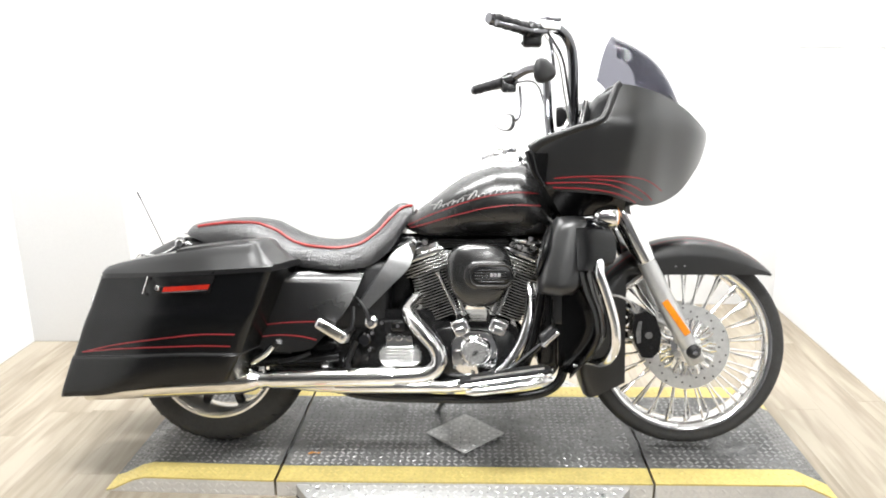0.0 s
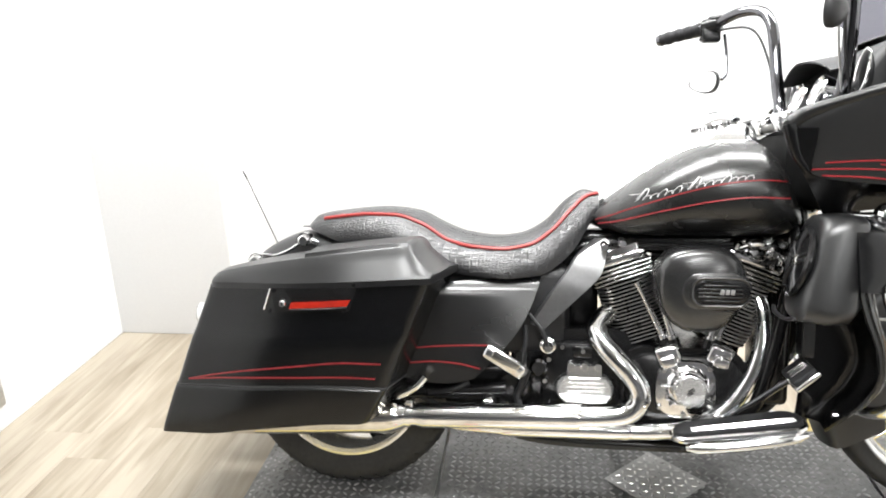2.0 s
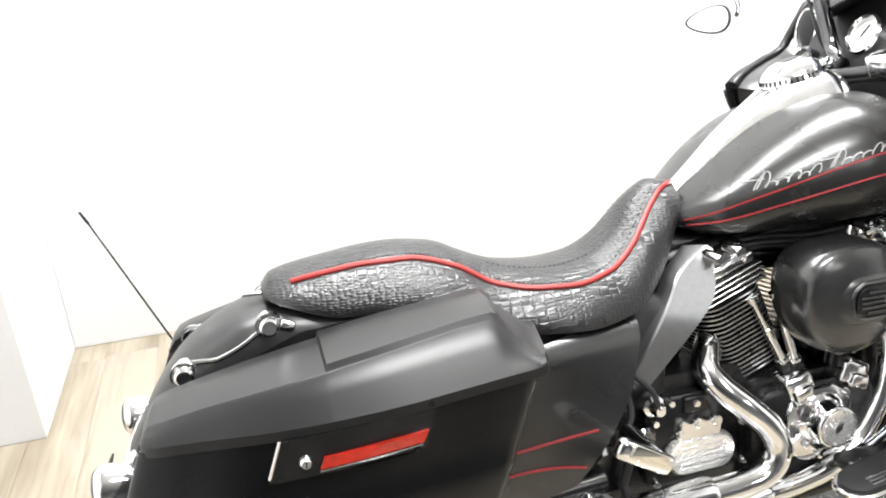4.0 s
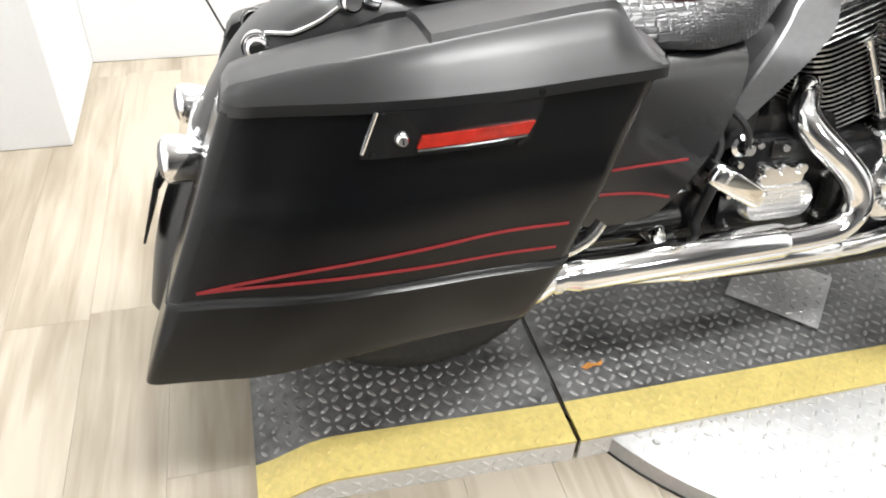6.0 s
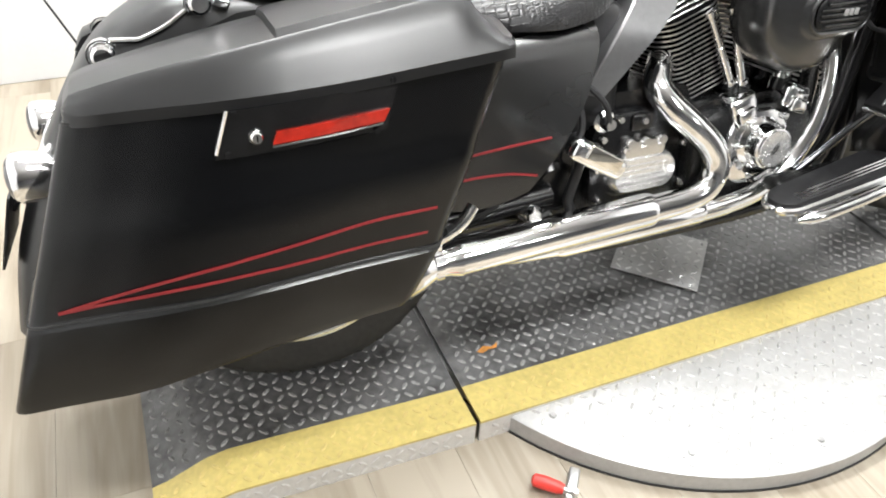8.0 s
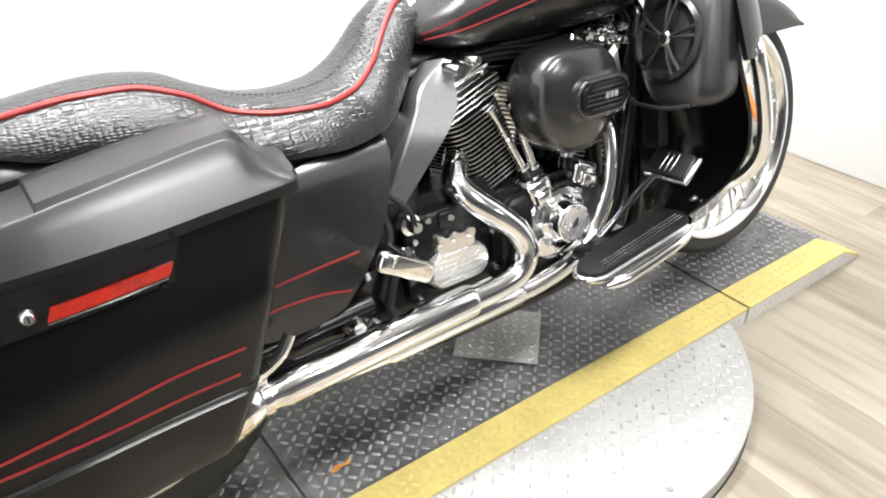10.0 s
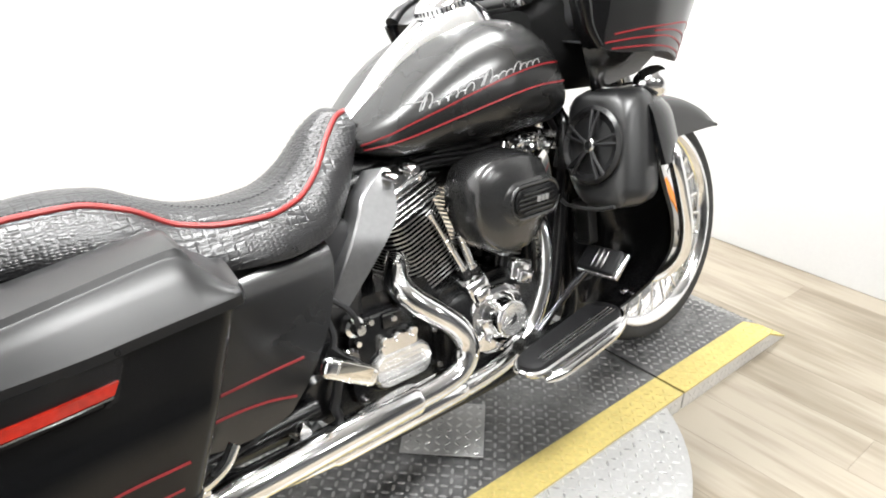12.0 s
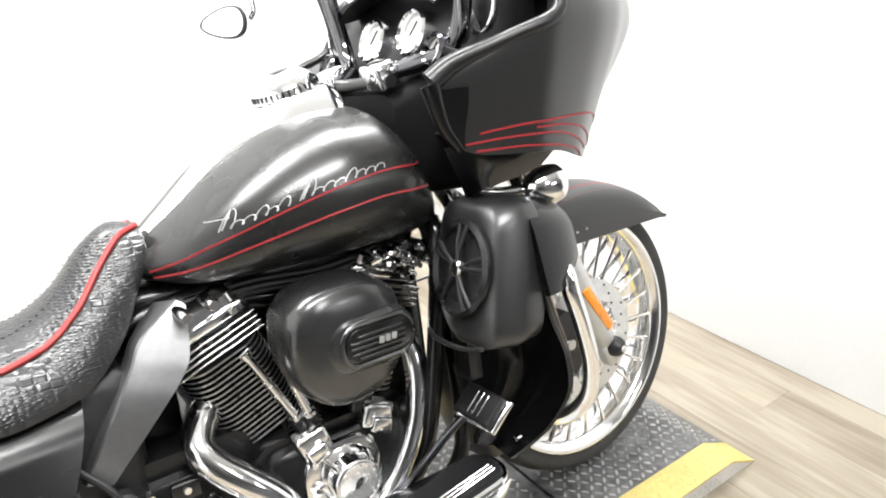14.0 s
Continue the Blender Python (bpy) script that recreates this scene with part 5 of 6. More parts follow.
Geo().box((-0.40, 0, 0.55), (0.42, 0.20, 0.25), 0.03).build("battery_box", PLASTIC, bike)
Geo().box((-0.62, -0.10, 0.335), (0.16, 0.03, 0.05), 0.008).build("belt_guard", PLASTIC, bike)

# ---- engine
motor = empty("engine")
motor.parent = bike
Geo().loft([[(x, y, z) for x, z in rounded(-0.055, 0.265, 0.225, 0.47, 0.06)] for y in (-0.125, 0.125)]).build("crankcase", ENGINE, motor)
Geo().loft([[(x * k + 0.105 * (1 - k), y, z * k + 0.34 * (1 - k)) for x, z in rounded(-0.045, 0.255, 0.24, 0.455, 0.06)] for y, k in ((-0.125, 1.0), (-0.142, 0.97), (-0.148, 0.9))]).build("cam_case", ENGINE, motor)
Geo().loft([[(x, y, z) for x, z in rounded(-0.34, -0.015, 0.255, 0.505, 0.05)] for y in (-0.096, 0.13)]).build("gearbox", ENGINE, motor)
covers = empty("gearbox_covers")
covers.parent = bike
covers.location = (-0.010, 0.033, 0.0)
Geo().loft([[(x * k - 0.14 * (1 - k), y, z * k + 0.36 * (1 - k)) for x, z in rounded(-0.255, -0.025, 0.27, 0.475, 0.05)] for y, k in ((-0.13, 1.0), (-0.148, 0.97), (-0.152, 0.9))]).build("gearbox_cover", ENGINE, covers)


def pill(x0, x1, z0, z1, y, depth, k=0.9):
    r = min(x1 - x0, z1 - z0) * 0.45
    cx, cz = (x0 + x1) / 2, (z0 + z1) / 2
    o = rounded(x0, x1, z0, z1, r, 7)
    return [[(cx + (x - cx) * q, y - d, cz + (z - cz) * q) for x, z in o] for d, q in ((0, 1), (depth * 0.6, 1), (depth * 0.85, (1 + k) / 2), (depth, k))]


Geo().loft(pill(-0.226, -0.050, 0.297, 0.396, -0.140, 0.014)).build("cover_gasket", ENGINE, covers)
Geo().loft(pill(-0.214, -0.062, 0.311, 0.385, -0.146, 0.026)).build("clutch_release_cover", POLISH, covers, "polished chrome gearbox cover")
ribs = Geo()
for k in range(5):
    ribs.box((-0.138, -0.1725, 0.325 + 0.011 * k), (0.100, 0.0022, 0.005), 0.001)
ribs.build("cover_rib", POLISH, covers)
Geo().loft(pill(-0.19, -0.09, 0.378, 0.418, -0.146, 0.020)).build("cover_neck", CHROME, covers)
for x, z in ((-0.178, 0.405), (-0.142, 0.41), (-0.104, 0.405), (-0.235, 0.30), (-0.04, 0.31), (-0.045, 0.395), (-0.235, 0.43), (-0.20, 0.465), (-0.145, 0.455), (-0.085, 0.46), (-0.245, 0.37), (-0.05, 0.44)):
    Geo().lathe([(0.0, -0.166), (0.006, -0.166), (0.008, -0.162), (0.008, -0.148)], (x, 0, z), "y", 12).build("cover_bolt", CHROME, covers)
for x in (-0.176, -0.141, -0.104):
    Geo().lathe([(0.0, -0.172), (0.009, -0.172), (0.0125, -0.167), (0.0125, -0.145)], (x, 0, 0.414), "y", 14).build("cover_boss", CHROME, covers)
Geo().box((-0.145, -0.15, 0.452), (0.05, 0.02, 0.034), 0.005).build("sensor_cover", ENGINE, covers)
Geo().lathe([(0.0, -0.176), (0.018, -0.176), (0.024, -0.170), (0.024, -0.13)], (-0.262, 0, 0.408), "y", 18).build("filler_plug", DARK_CHROME, covers)
Geo().lathe([(0.0, -0.188), (0.01, -0.188), (0.014, -0.180), (0.014, -0.165), (0.022, -0.162), (0.022, -0.14)], (-0.238, 0, 0.468), "y", 12).build("dipstick", CHROME, covers)
Geo().lathe([(0.0, -0.155), (0.04, -0.155), (0.05, -0.145), (0.052, -0.12)], (-0.33, 0, 0.345), "y", 24).build("pivot_cover", ENGINE, covers)

# timing cover
TX, TZ = 0.113, 0.376
timing = Geo().lathe([(0.055, -0.140), (0.055, -0.158), (0.050, -0.163), (0.0455, -0.166), (0.0445, -0.170), (0.0445, -0.194), (0.0430, -0.1985), (0.0400, -0.2005), (0.0, -0.2010)], (TX, 0, TZ), "y", 48).build("timing_cover", CHROME, motor, "round chrome timing cover")
Geo().loft([[(0.105 + (x - 0.105) * k, y, 0.36 + (z - 0.36) * k) for x, z in rounded(0.030, 0.188, 0.285, 0.445, 0.062, 8)] for y, k in ((-0.136, 1.0), (-0.148, 1.0), (-0.154, 0.95), (-0.156, 0.86))]).build("timing_base", CHROME, timing)
Geo().lathe([(0.0385, -0.2000), (0.0375, -0.2016), (0.0, -0.2017)], (TX, 0, TZ), "y", 40).build("timing_face", POLISH, timing)
for k in range(6):
    a = 2 * math.pi * k / 6 + 0.3
    Geo().lathe([(0.0, -0.2036), (0.0026, -0.2036), (0.0034, -0.2012)], (TX + 0.034 * math.cos(a), 0, TZ + 0.034 * math.sin(a)), "y", 8).build("cover_screw", ZINC, timing)
for x, z in ((0.042, 0.318), (0.052, 0.418), (0.105, 0.298), (0.172, 0.318), (0.166, 0.425)):
    Geo().lathe([(0.0, -0.164), (0.006, -0.164), (0.0075, -0.160), (0.0075, -0.150)], (x, 0, z), "y", 10).build("base_bolt", CHROME, timing)
for a in (-50, 0, 48):
    Geo().box((TX - 0.052 * math.cos(radians(a)), -0.160, TZ + 0.052 * math.sin(radians(a))), (0.034, 0.012, 0.007), 0.002, pose(0, 0, 0, 0, a, 0)).build("base_web", CHROME, timing)
for q in (-0.006, 0.0, 0.006):
    Geo().box((TX, -0.2024, TZ + q), (0.022 - abs(q), 0.0015, 0.0028), 0, pose(0, 0, 0, 0, -30, 0)).build("emblem_bar", ENGINE, timing)
for x, z, a in ((0.062, 0.455, 20), (0.192, 0.458, -20)):
    Geo().box((x, -0.130, z), (0.062, 0.055, 0.050), 0.010, pose(0, 0, 0, 0, -a, 0)).build("lifter_block", CHROME, motor)
    Geo().box((x, -0.160, z - 0.014), (0.04, 0.02, 0.03), 0.006, pose(0, 0, 0, 0, -a, 0)).build("lifter_cap", CHROME, motor)


def cylinder(x0, z0, x1, z1):
    cyl = empty("cylinder")
    cyl.parent = bike
    a, b = Vector((x0, -0.005, z0)), Vector((x1, -0.005, z1))
    d = (b - a).normalized()
    ang = math.degrees(math.atan2(d.x, d.z))
    turn = pose(0, 0, 0, 0, ang, 0)
    Geo().tube([a - d * 0.02, b], 0.050, 28).build("barrel", ENGINE, cyl)
    n = 17
    for k in range(n):
        p = a.lerp(b, (k + 0.5) / n)
        g = Geo()
        w = 0.076 + 0.004 * math.sin(math.pi * k / n)
        o = rounded(-w, w, -0.092, 0.092, 0.045, 6)
        for zz0, zz1, slot in ((-0.0017, 0.0017, 0),):
            m = len(o)
            vs = [turn @ Vector((x, y, h)) + p for h in (zz0, zz1) for x, y in o]
            g.add(vs, [tuple(range(m))[::-1], tuple(range(m, 2 * m))], 0)
            g.add(vs, [(i, (i + 1) % m, m + (i + 1) % m, m + i) for i in range(m)], 1)
        g.build("cooling_fin", [ENGINE, FINEDGE], cyl, smooth=False)
    h = b + d * 0.020
    for k in range(4):
        p = b + d * (0.004 + 0.011 * k)
        Geo().box(p, (0.165, 0.175, 0.005), 0.002, turn).build("head_fin", [ALU], cyl)
    Geo().box(b + d * 0.022, (0.115, 0.15, 0.046), 0.008, turn).build("cylinder_head", ENGINE, cyl)
    Geo().box(b + d * 0.058, (0.150, 0.170, 0.026), 0.008, turn).build("rocker_base", CHROME, cyl)
    Geo().loft([[turn @ Vector((x * k, y * k, hh)) + b + d * 0.070 for x, y in rounded(-0.072, 0.072, -0.082, 0.082, 0.02)] for hh, k in ((0.0, 1.0), (0.016, 0.98), (0.026, 0.86), (0.030, 0.7))]).build("rocker_cover", CHROME, cyl, "chrome rocker cover")
    for u in (-0.05, 0.05):
        Geo().lathe([(0, -0.006), (0.006, -0.006), (0.007, 0.0)], tuple(turn @ Vector((u, -0.088, 0)) + b + d * 0.06), "y", 8).build("head_bolt", CHROME, cyl)
    return cyl


cylinder(0.012, 0.478, -0.046, 0.640)
cylinder(0.202, 0.482, 0.262, 0.640)
for p0, p1 in (((0.058, -0.112, 0.482), (-0.018, -0.104, 0.640)), ((0.078, -0.120, 0.482), (0.030, -0.112, 0.645)), ((0.186, -0.112, 0.482), (0.250, -0.104, 0.640)), ((0.168, -0.120, 0.482), (0.212, -0.112, 0.645))):
    a, b = Vector(p0), Vector(p1)
    pts = [a.lerp(b, q) for q in (0, 0.12, 0.13, 0.55, 0.56, 0.93, 0.94, 1)]
    Geo().tube(pts, [0.014, 0.014, 0.0095, 0.0095, 0.0078, 0.0078, 0.012, 0.012], 14).build("pushrod_tube", CHROME, motor)
    Geo().tube([a - (b - a).normalized() * 0.012, a + (b - a).normalized() * 0.012], 0.0175, 14).build("pushrod_collar", ENGINE, motor)
Geo().tube(spline([(0.03, -0.02, 0.70), (0.11, -0.03, 0.69), (0.20, -0.02, 0.70)]), 0.032, 14).build("intake_manifold", ENGINE, motor)
Geo().tube(spline([(0.30, -0.05, 0.73), (0.33, -0.06, 0.70), (0.335, -0.07, 0.66)]), 0.007, 8).build("plug_lead", PLASTIC, motor)
for x, z, r in ((0.262, 0.728, 0.011), (0.292, 0.742, 0.008), (0.312, 0.722, 0.010), (0.335, 0.745, 0.007), (0.250, 0.752, 0.007)):
    Geo().lathe([(0.0, -0.150), (0.6 * r, -0.150), (r, -0.145), (r, -0.125), (1.4 * r, -0.122), (1.4 * r, -0.110)], (x, 0, z), "y", 12).build("head_fitting", CHROME, motor)
Geo().tube(spline([(0.235, -0.12, 0.735), (0.27, -0.135, 0.748), (0.31, -0.13, 0.735), (0.345, -0.11, 0.70)]), 0.0055, 8).build("fuel_line", CHROME, motor)
Geo().lathe([(0.0, -0.06), (0.035, -0.055), (0.038, 0.0), (0.0, 0.0)], (0.345, 0, 0.36), "x", 20).build("oil_filter", ENGINE, motor)


# dark castings between gearbox and rear wheel
Geo().box((-0.455, -0.03, 0.335), (0.20, 0.15, 0.15), 0.03).build("swingarm_casting", ENGINE, motor)
Geo().box((-0.565, -0.075, 0.300), (0.12, 0.05, 0.055), 0.015).build("rear_caliper", ENGINE, motor)
Geo().lathe([(0.0, -0.165), (0.012, -0.165), (0.02, -0.155), (0.022, -0.12)], (-0.405, 0, 0.315), "y", 16).build("pivot_bolt", CHROME, motor)
Geo().tube(spline([(-0.36, -0.13, 0.30), (-0.43, -0.14, 0.265), (-0.52, -0.13, 0.275), (-0.60, -0.12, 0.31)]), 0.009, 10).build("brake_hose", PLASTIC, motor)
# the far side of the engine: drive cover, horn and its bracket
Geo().loft([[(-0.02 + (x + 0.02) * k, y, 0.345 + (z - 0.345) * k) for x, z in rounded(-0.36, 0.30, 0.235, 0.470, 0.11, 8)] for y, k in ((0.12, 1.0), (0.20, 1.0), (0.215, 0.95))]).build("primary_cover", ENGINE, motor, "black primary drive cover")
horn = Geo().loft([[(0.105 + (x - 0.105) * k, y, 0.60 + (z - 0.60) * k) for x, z in rounded(0.045, 0.165, 0.50, 0.70, 0.045)] for y, k in ((0.085, 1.0), (0.13, 1.0), (0.15, 0.85))]).build("horn_cover", ENGINE, motor)
Geo().box((0.105, 0.05, 0.735), (0.10, 0.10, 0.03), 0.008).build("horn_bracket", ENGINE, motor)
Geo().box((-0.165, 0.03, 0.60), (0.11, 0.13, 0.22), 0.02).build("oil_tank", ENGINE, motor)
# dark box added to block the white wall showing past the engine
Geo().box((0.372, 0.055, 0.49), (0.075, 0.17, 0.42), 0.02).build("voltage_regulator", ENGINE, motor)


def air_cleaner():
    ac = empty("air_cleaner")
    ac.parent = bike
    ac.location = (-0.008, -0.024, -0.001)
    cx, cz = 0.135, 0.641
    o = [(-0.112, 0.02), (-0.104, 0.062), (-0.072, 0.096), (-0.02, 0.108), (0.040, 0.106), (0.080, 0.088), (0.104, 0.056), (0.108, 0.0), (0.094, -0.056), (0.055, -0.098), (0.005, -0.112), (-0.045, -0.104), (-0.085, -0.072), (-0.106, -0.028)]
    o = spline(o + [o[0]], 4)[:-1]
    rings = []
    for y, k in ((-0.085, 0.90), (-0.100, 0.97), (-0.118, 1.0), (-0.155, 1.0), (-0.178, 0.975), (-0.190, 0.93), (-0.1965, 0.86), (-0.202, 0.72), (-0.207, 0.50), (-0.211, 0.25), (-0.212, 0.05)):
        rings.append([(cx + x * k + 0.01 * (1 - k), y, cz + z * k) for x, z in o])
    shell = Geo().loft(rings).build("cover", CLEANER, ac, "satin black air cleaner cover", sharp=60)
    inset = Geo()
    sl = [[(0.125 + (x - 0.172) * k + 0.047, y, cz + 0.002 + (z - cz) * k) for x, z in rounded(0.112, 0.240, cz - 0.028, cz + 0.030, 0.026, 6)] for y, k in ((-0.186, 1.0), (-0.2165, 1.0), (-0.2175, 0.97))]
    ins = inset.loft(sl).build("louvre_panel", ENGINE, shell)
    Geo().loft([[(0.165 + (x - 0.165) * k, y, cz + 0.002 + (z - cz) * k) for x, z in rounded(0.080, 0.244, cz - 0.050, cz + 0.050, 0.046, 8)] for y, k in ((-0.196, 1.06), (-0.204, 1.0), (-0.2095, 0.9), (-0.2125, 0.78))]).build("louvre_swell", CLEANER, shell, sharp=60)
    lip = [(x, -0.2115, z) for x, z in rounded(0.106, 0.243, cz - 0.033, cz + 0.037, 0.030, 6)]
    lip = sorted([p for p in lip if p[2] > cz + 0.002], key=lambda p: -p[0]) + sorted([p for p in lip if p[2] <= cz + 0.002], key=lambda p: p[0])
    Geo().tube(lip, 0.005, 8).build("louvre_lip", CLEANER, shell)
    for k in range(5):
        z = cz - 0.018 + 0.0095 * k
        Geo().box((0.172 + (0.004 if k in (0, 4) else 0), -0.2185, z), (0.105 if k not in (0, 4) else 0.085, 0.005, 0.0042), 0.0012).build("louvre", CLEANER, ins)
    for k in range(3):
        Geo().box((0.176 + 0.012 * k, -0.2215, cz + 0.004), (0.0095, 0.002, 0.012), 0.001, pose(0, 0, 0, 0, 12, 0)).build("badge_figure", LETTER, ins)


air_cleaner()


# ---- exhaust
ex = empty("exhaust")
ex.parent = bike
ex.location = (0, 0.034, 0.032)
Geo().tube(spline([(-0.040, -0.070, 0.525), (-0.092, -0.110, 0.512), (-0.120, -0.145, 0.482), (-0.106, -0.172, 0.450), (-0.068, -0.195, 0.412), (-0.030, -0.207, 0.372), (-0.010, -0.212, 0.332), (-0.015, -0.214, 0.296), (-0.045, -0.215, 0.271), (-0.10, -0.216, 0.261), (-0.18, -0.217, 0.258)], 6), 0.0275, 24).build("rear_header", CHROME, ex, "chrome rear exhaust header")
Geo().tube([(-0.16, -0.217, 0.259), (-0.17, -0.217, 0.259), (-0.575, -0.222, 0.249), (-0.585, -0.222, 0.249)], [0.032, 0.0345, 0.0345, 0.033], 28).build("heat_shield", CHROME, ex, "long chrome heat shield")
Geo().tube(spline([(0.27, -0.06, 0.61), (0.293, -0.10, 0.575), (0.303, -0.14, 0.52), (0.296, -0.165, 0.445), (0.266, -0.18, 0.36), (0.212, -0.185, 0.28), (0.14, -0.195, 0.240), (0.05, -0.205, 0.226), (-0.10, -0.212, 0.224), (-0.35, -0.212, 0.222), (-0.56, -0.214, 0.236)], 6), [0.021] * 37 + [0.022] * 6 + [0.023] * 18, 22).build("front_header", CHROME, ex, "chrome front exhaust header")
Geo().tube([(-0.03, -0.213, 0.226), (-0.04, -0.213, 0.226), (-0.36, -0.215, 0.223), (-0.37, -0.215, 0.223)], [0.022, 0.0255, 0.0255, 0.022], 20).build("lower_heat_shield", CHROME, ex)
Geo().tube([(-0.575, -0.222, 0.249), (-0.60, -0.224, 0.250), (-0.625, -0.226, 0.250), (-0.64, -0.228, 0.25), (-0.66, -0.230, 0.248)], [0.036, 0.030, 0.030, 0.038, 0.042], 24).build("pipe_joint", CHROME, ex)
Geo().tube([(-0.612, -0.225, 0.250), (-0.626, -0.226, 0.250)], 0.0345, 20).build("clamp_band", CHROME, ex)
Geo().box((-0.617, -0.225, 0.285), (0.022, 0.03, 0.02), 0.005).build("clamp_bolt", CHROME, ex)
for s in (-1, 1):
    Geo().tube([(-0.655, s * 0.230 , 0.248), (-0.68, s * 0.232, 0.246), (-0.95, s * 0.232, 0.230), (-1.19, s * 0.222, 0.212), (-1.235, s * 0.220, 0.208), (-1.24, s * 0.220, 0.208), (-1.21, s * 0.221, 0.210)], [0.040, 0.0455, 0.0455, 0.043, 0.042, 0.038, 0.034], 28).build("muffler", WARM_CHROME, ex, "long chrome muffler under the saddlebag")
Geo().tube(spline([(-0.18, 0.2, 0.25), (-0.4, 0.21, 0.25), (-0.66, 0.23, 0.248)]), 0.034, 16).build("left_pipe", CHROME, ex)
Geo().tube(spline([(-0.655, -0.20, 0.335), (-0.63, -0.235, 0.352), (-0.59, -0.245, 0.378), (-0.565, -0.24, 0.405)]), 0.011, 10).build("bag_guard_tube", CHROME, bike)


# ---- passenger footboard bracket, folded
peg = empty("passenger_peg")
peg.parent = bike
pa, pb = Vector((-0.405, -0.280, 0.494)), Vector((-0.309, -0.282, 0.438))
mid = (pa + pb) / 2
Geo().box(mid, (0.038, 0.025, (pb - pa).length + 0.006), 0.012, pose(0, 0, 0, 0, -59, 0)).build("peg_arm", CHROME, peg)
Geo().box(mid + Vector((0.004, -0.014, 0.004)), (0.026, 0.007, (pb - pa).length * 0.66), 0.003, pose(0, 0, 0, 0, -59, 0)).build("peg_pad", WARM_CHROME, peg)
Geo().tube([(-0.315, -0.15, 0.44), (-0.315, -0.27, 0.44)], 0.017, 14).build("pivot", CHROME, peg)


# ---- rider floorboards and brake pedal
def floorboard(s):
    fb = empty("floorboard")
    fb.parent = bike
    turn = pose(0, 0, 0, 0, -9, 0)
    o = []
    for x, y in rounded(-0.150, 0.150, -0.043, 0.043, 0.036, 6):
        w = 1.0 + 0.12 * (x / 0.155)
        o.append((x, y * w))
    def lift(z, k=1.0, dy=0.0):
        return [turn @ Vector((x * k, s * (y * k), z)) + Vector((0.21, s * 0.272, 0.322)) for x, y in o]
    Geo().loft([lift(-0.012, 0.98), lift(-0.002, 1.0), lift(0.004, 0.99), lift(0.007, 0.95)]).build("rubber_pad", GRIP, fb, "black ribbed rubber pad")
    for k in range(3):
        q = [turn @ Vector((x, s * (0.010 + 0.009 * k), 0.0075)) + Vector((0.21, s * 0.272, 0.322)) for x in lin(-0.11, 0.13, 8)]
        Geo().tube(q, 0.0022, 6).build("pad_rib", CHROME, fb)
    edge = [p for p in lift(-0.010, 1.02)]
    Geo().tube(edge + [edge[0]], 0.008, 8).build("edge_trim", CHROME, fb, "chrome edge trim")
    low = [turn @ Vector((x, s * (0.055 - 0.3 * max(0, abs(x) - 0.09)), -0.03 + 0.02 * abs(x))) + Vector((0.21, s * 0.272, 0.322)) for x in lin(-0.13, 0.15, 12)]
    Geo().tube(low, [0.006] + [0.0125] * 10 + [0.006], 10).build("lower_trim", CHROME, fb)
    Geo().box((0.23, s * 0.20, 0.295), (0.22, 0.05, 0.03), 0.01).build("board_support", ENGINE, fb)


floorboard(-1)
floorboard(1)
pedal = empty("brake_pedal")
pedal.parent = bike
pedal.location = (-0.027, 0.008, -0.021)
pt = pose(0, 0, 0, 0, -42, 0)
Geo().box((0.383, -0.262, 0.470), (0.070, 0.118, 0.012), 0.005, pt).build("pedal_plate", CHROME, pedal)
Geo().box(Vector((0.378, -0.258, 0.478)), (0.062, 0.100, 0.012), 0.005, pt).build("pedal_rubber", GRIP, pedal)
for k in range(3):
    Geo().box(Vector((0.3735, -0.262 + 0.014 * (k - 1), 0.4835)), (0.045, 0.0045, 0.003), 0.001, pt).build("pedal_rib", CHROME, pedal)
Geo().tube(spline([(0.385, -0.225, 0.455), (0.345, -0.205, 0.415), (0.285, -0.19, 0.36), (0.235, -0.185, 0.325)]), 0.0085, 12).build("pedal_arm", DARK_CHROME, pedal)


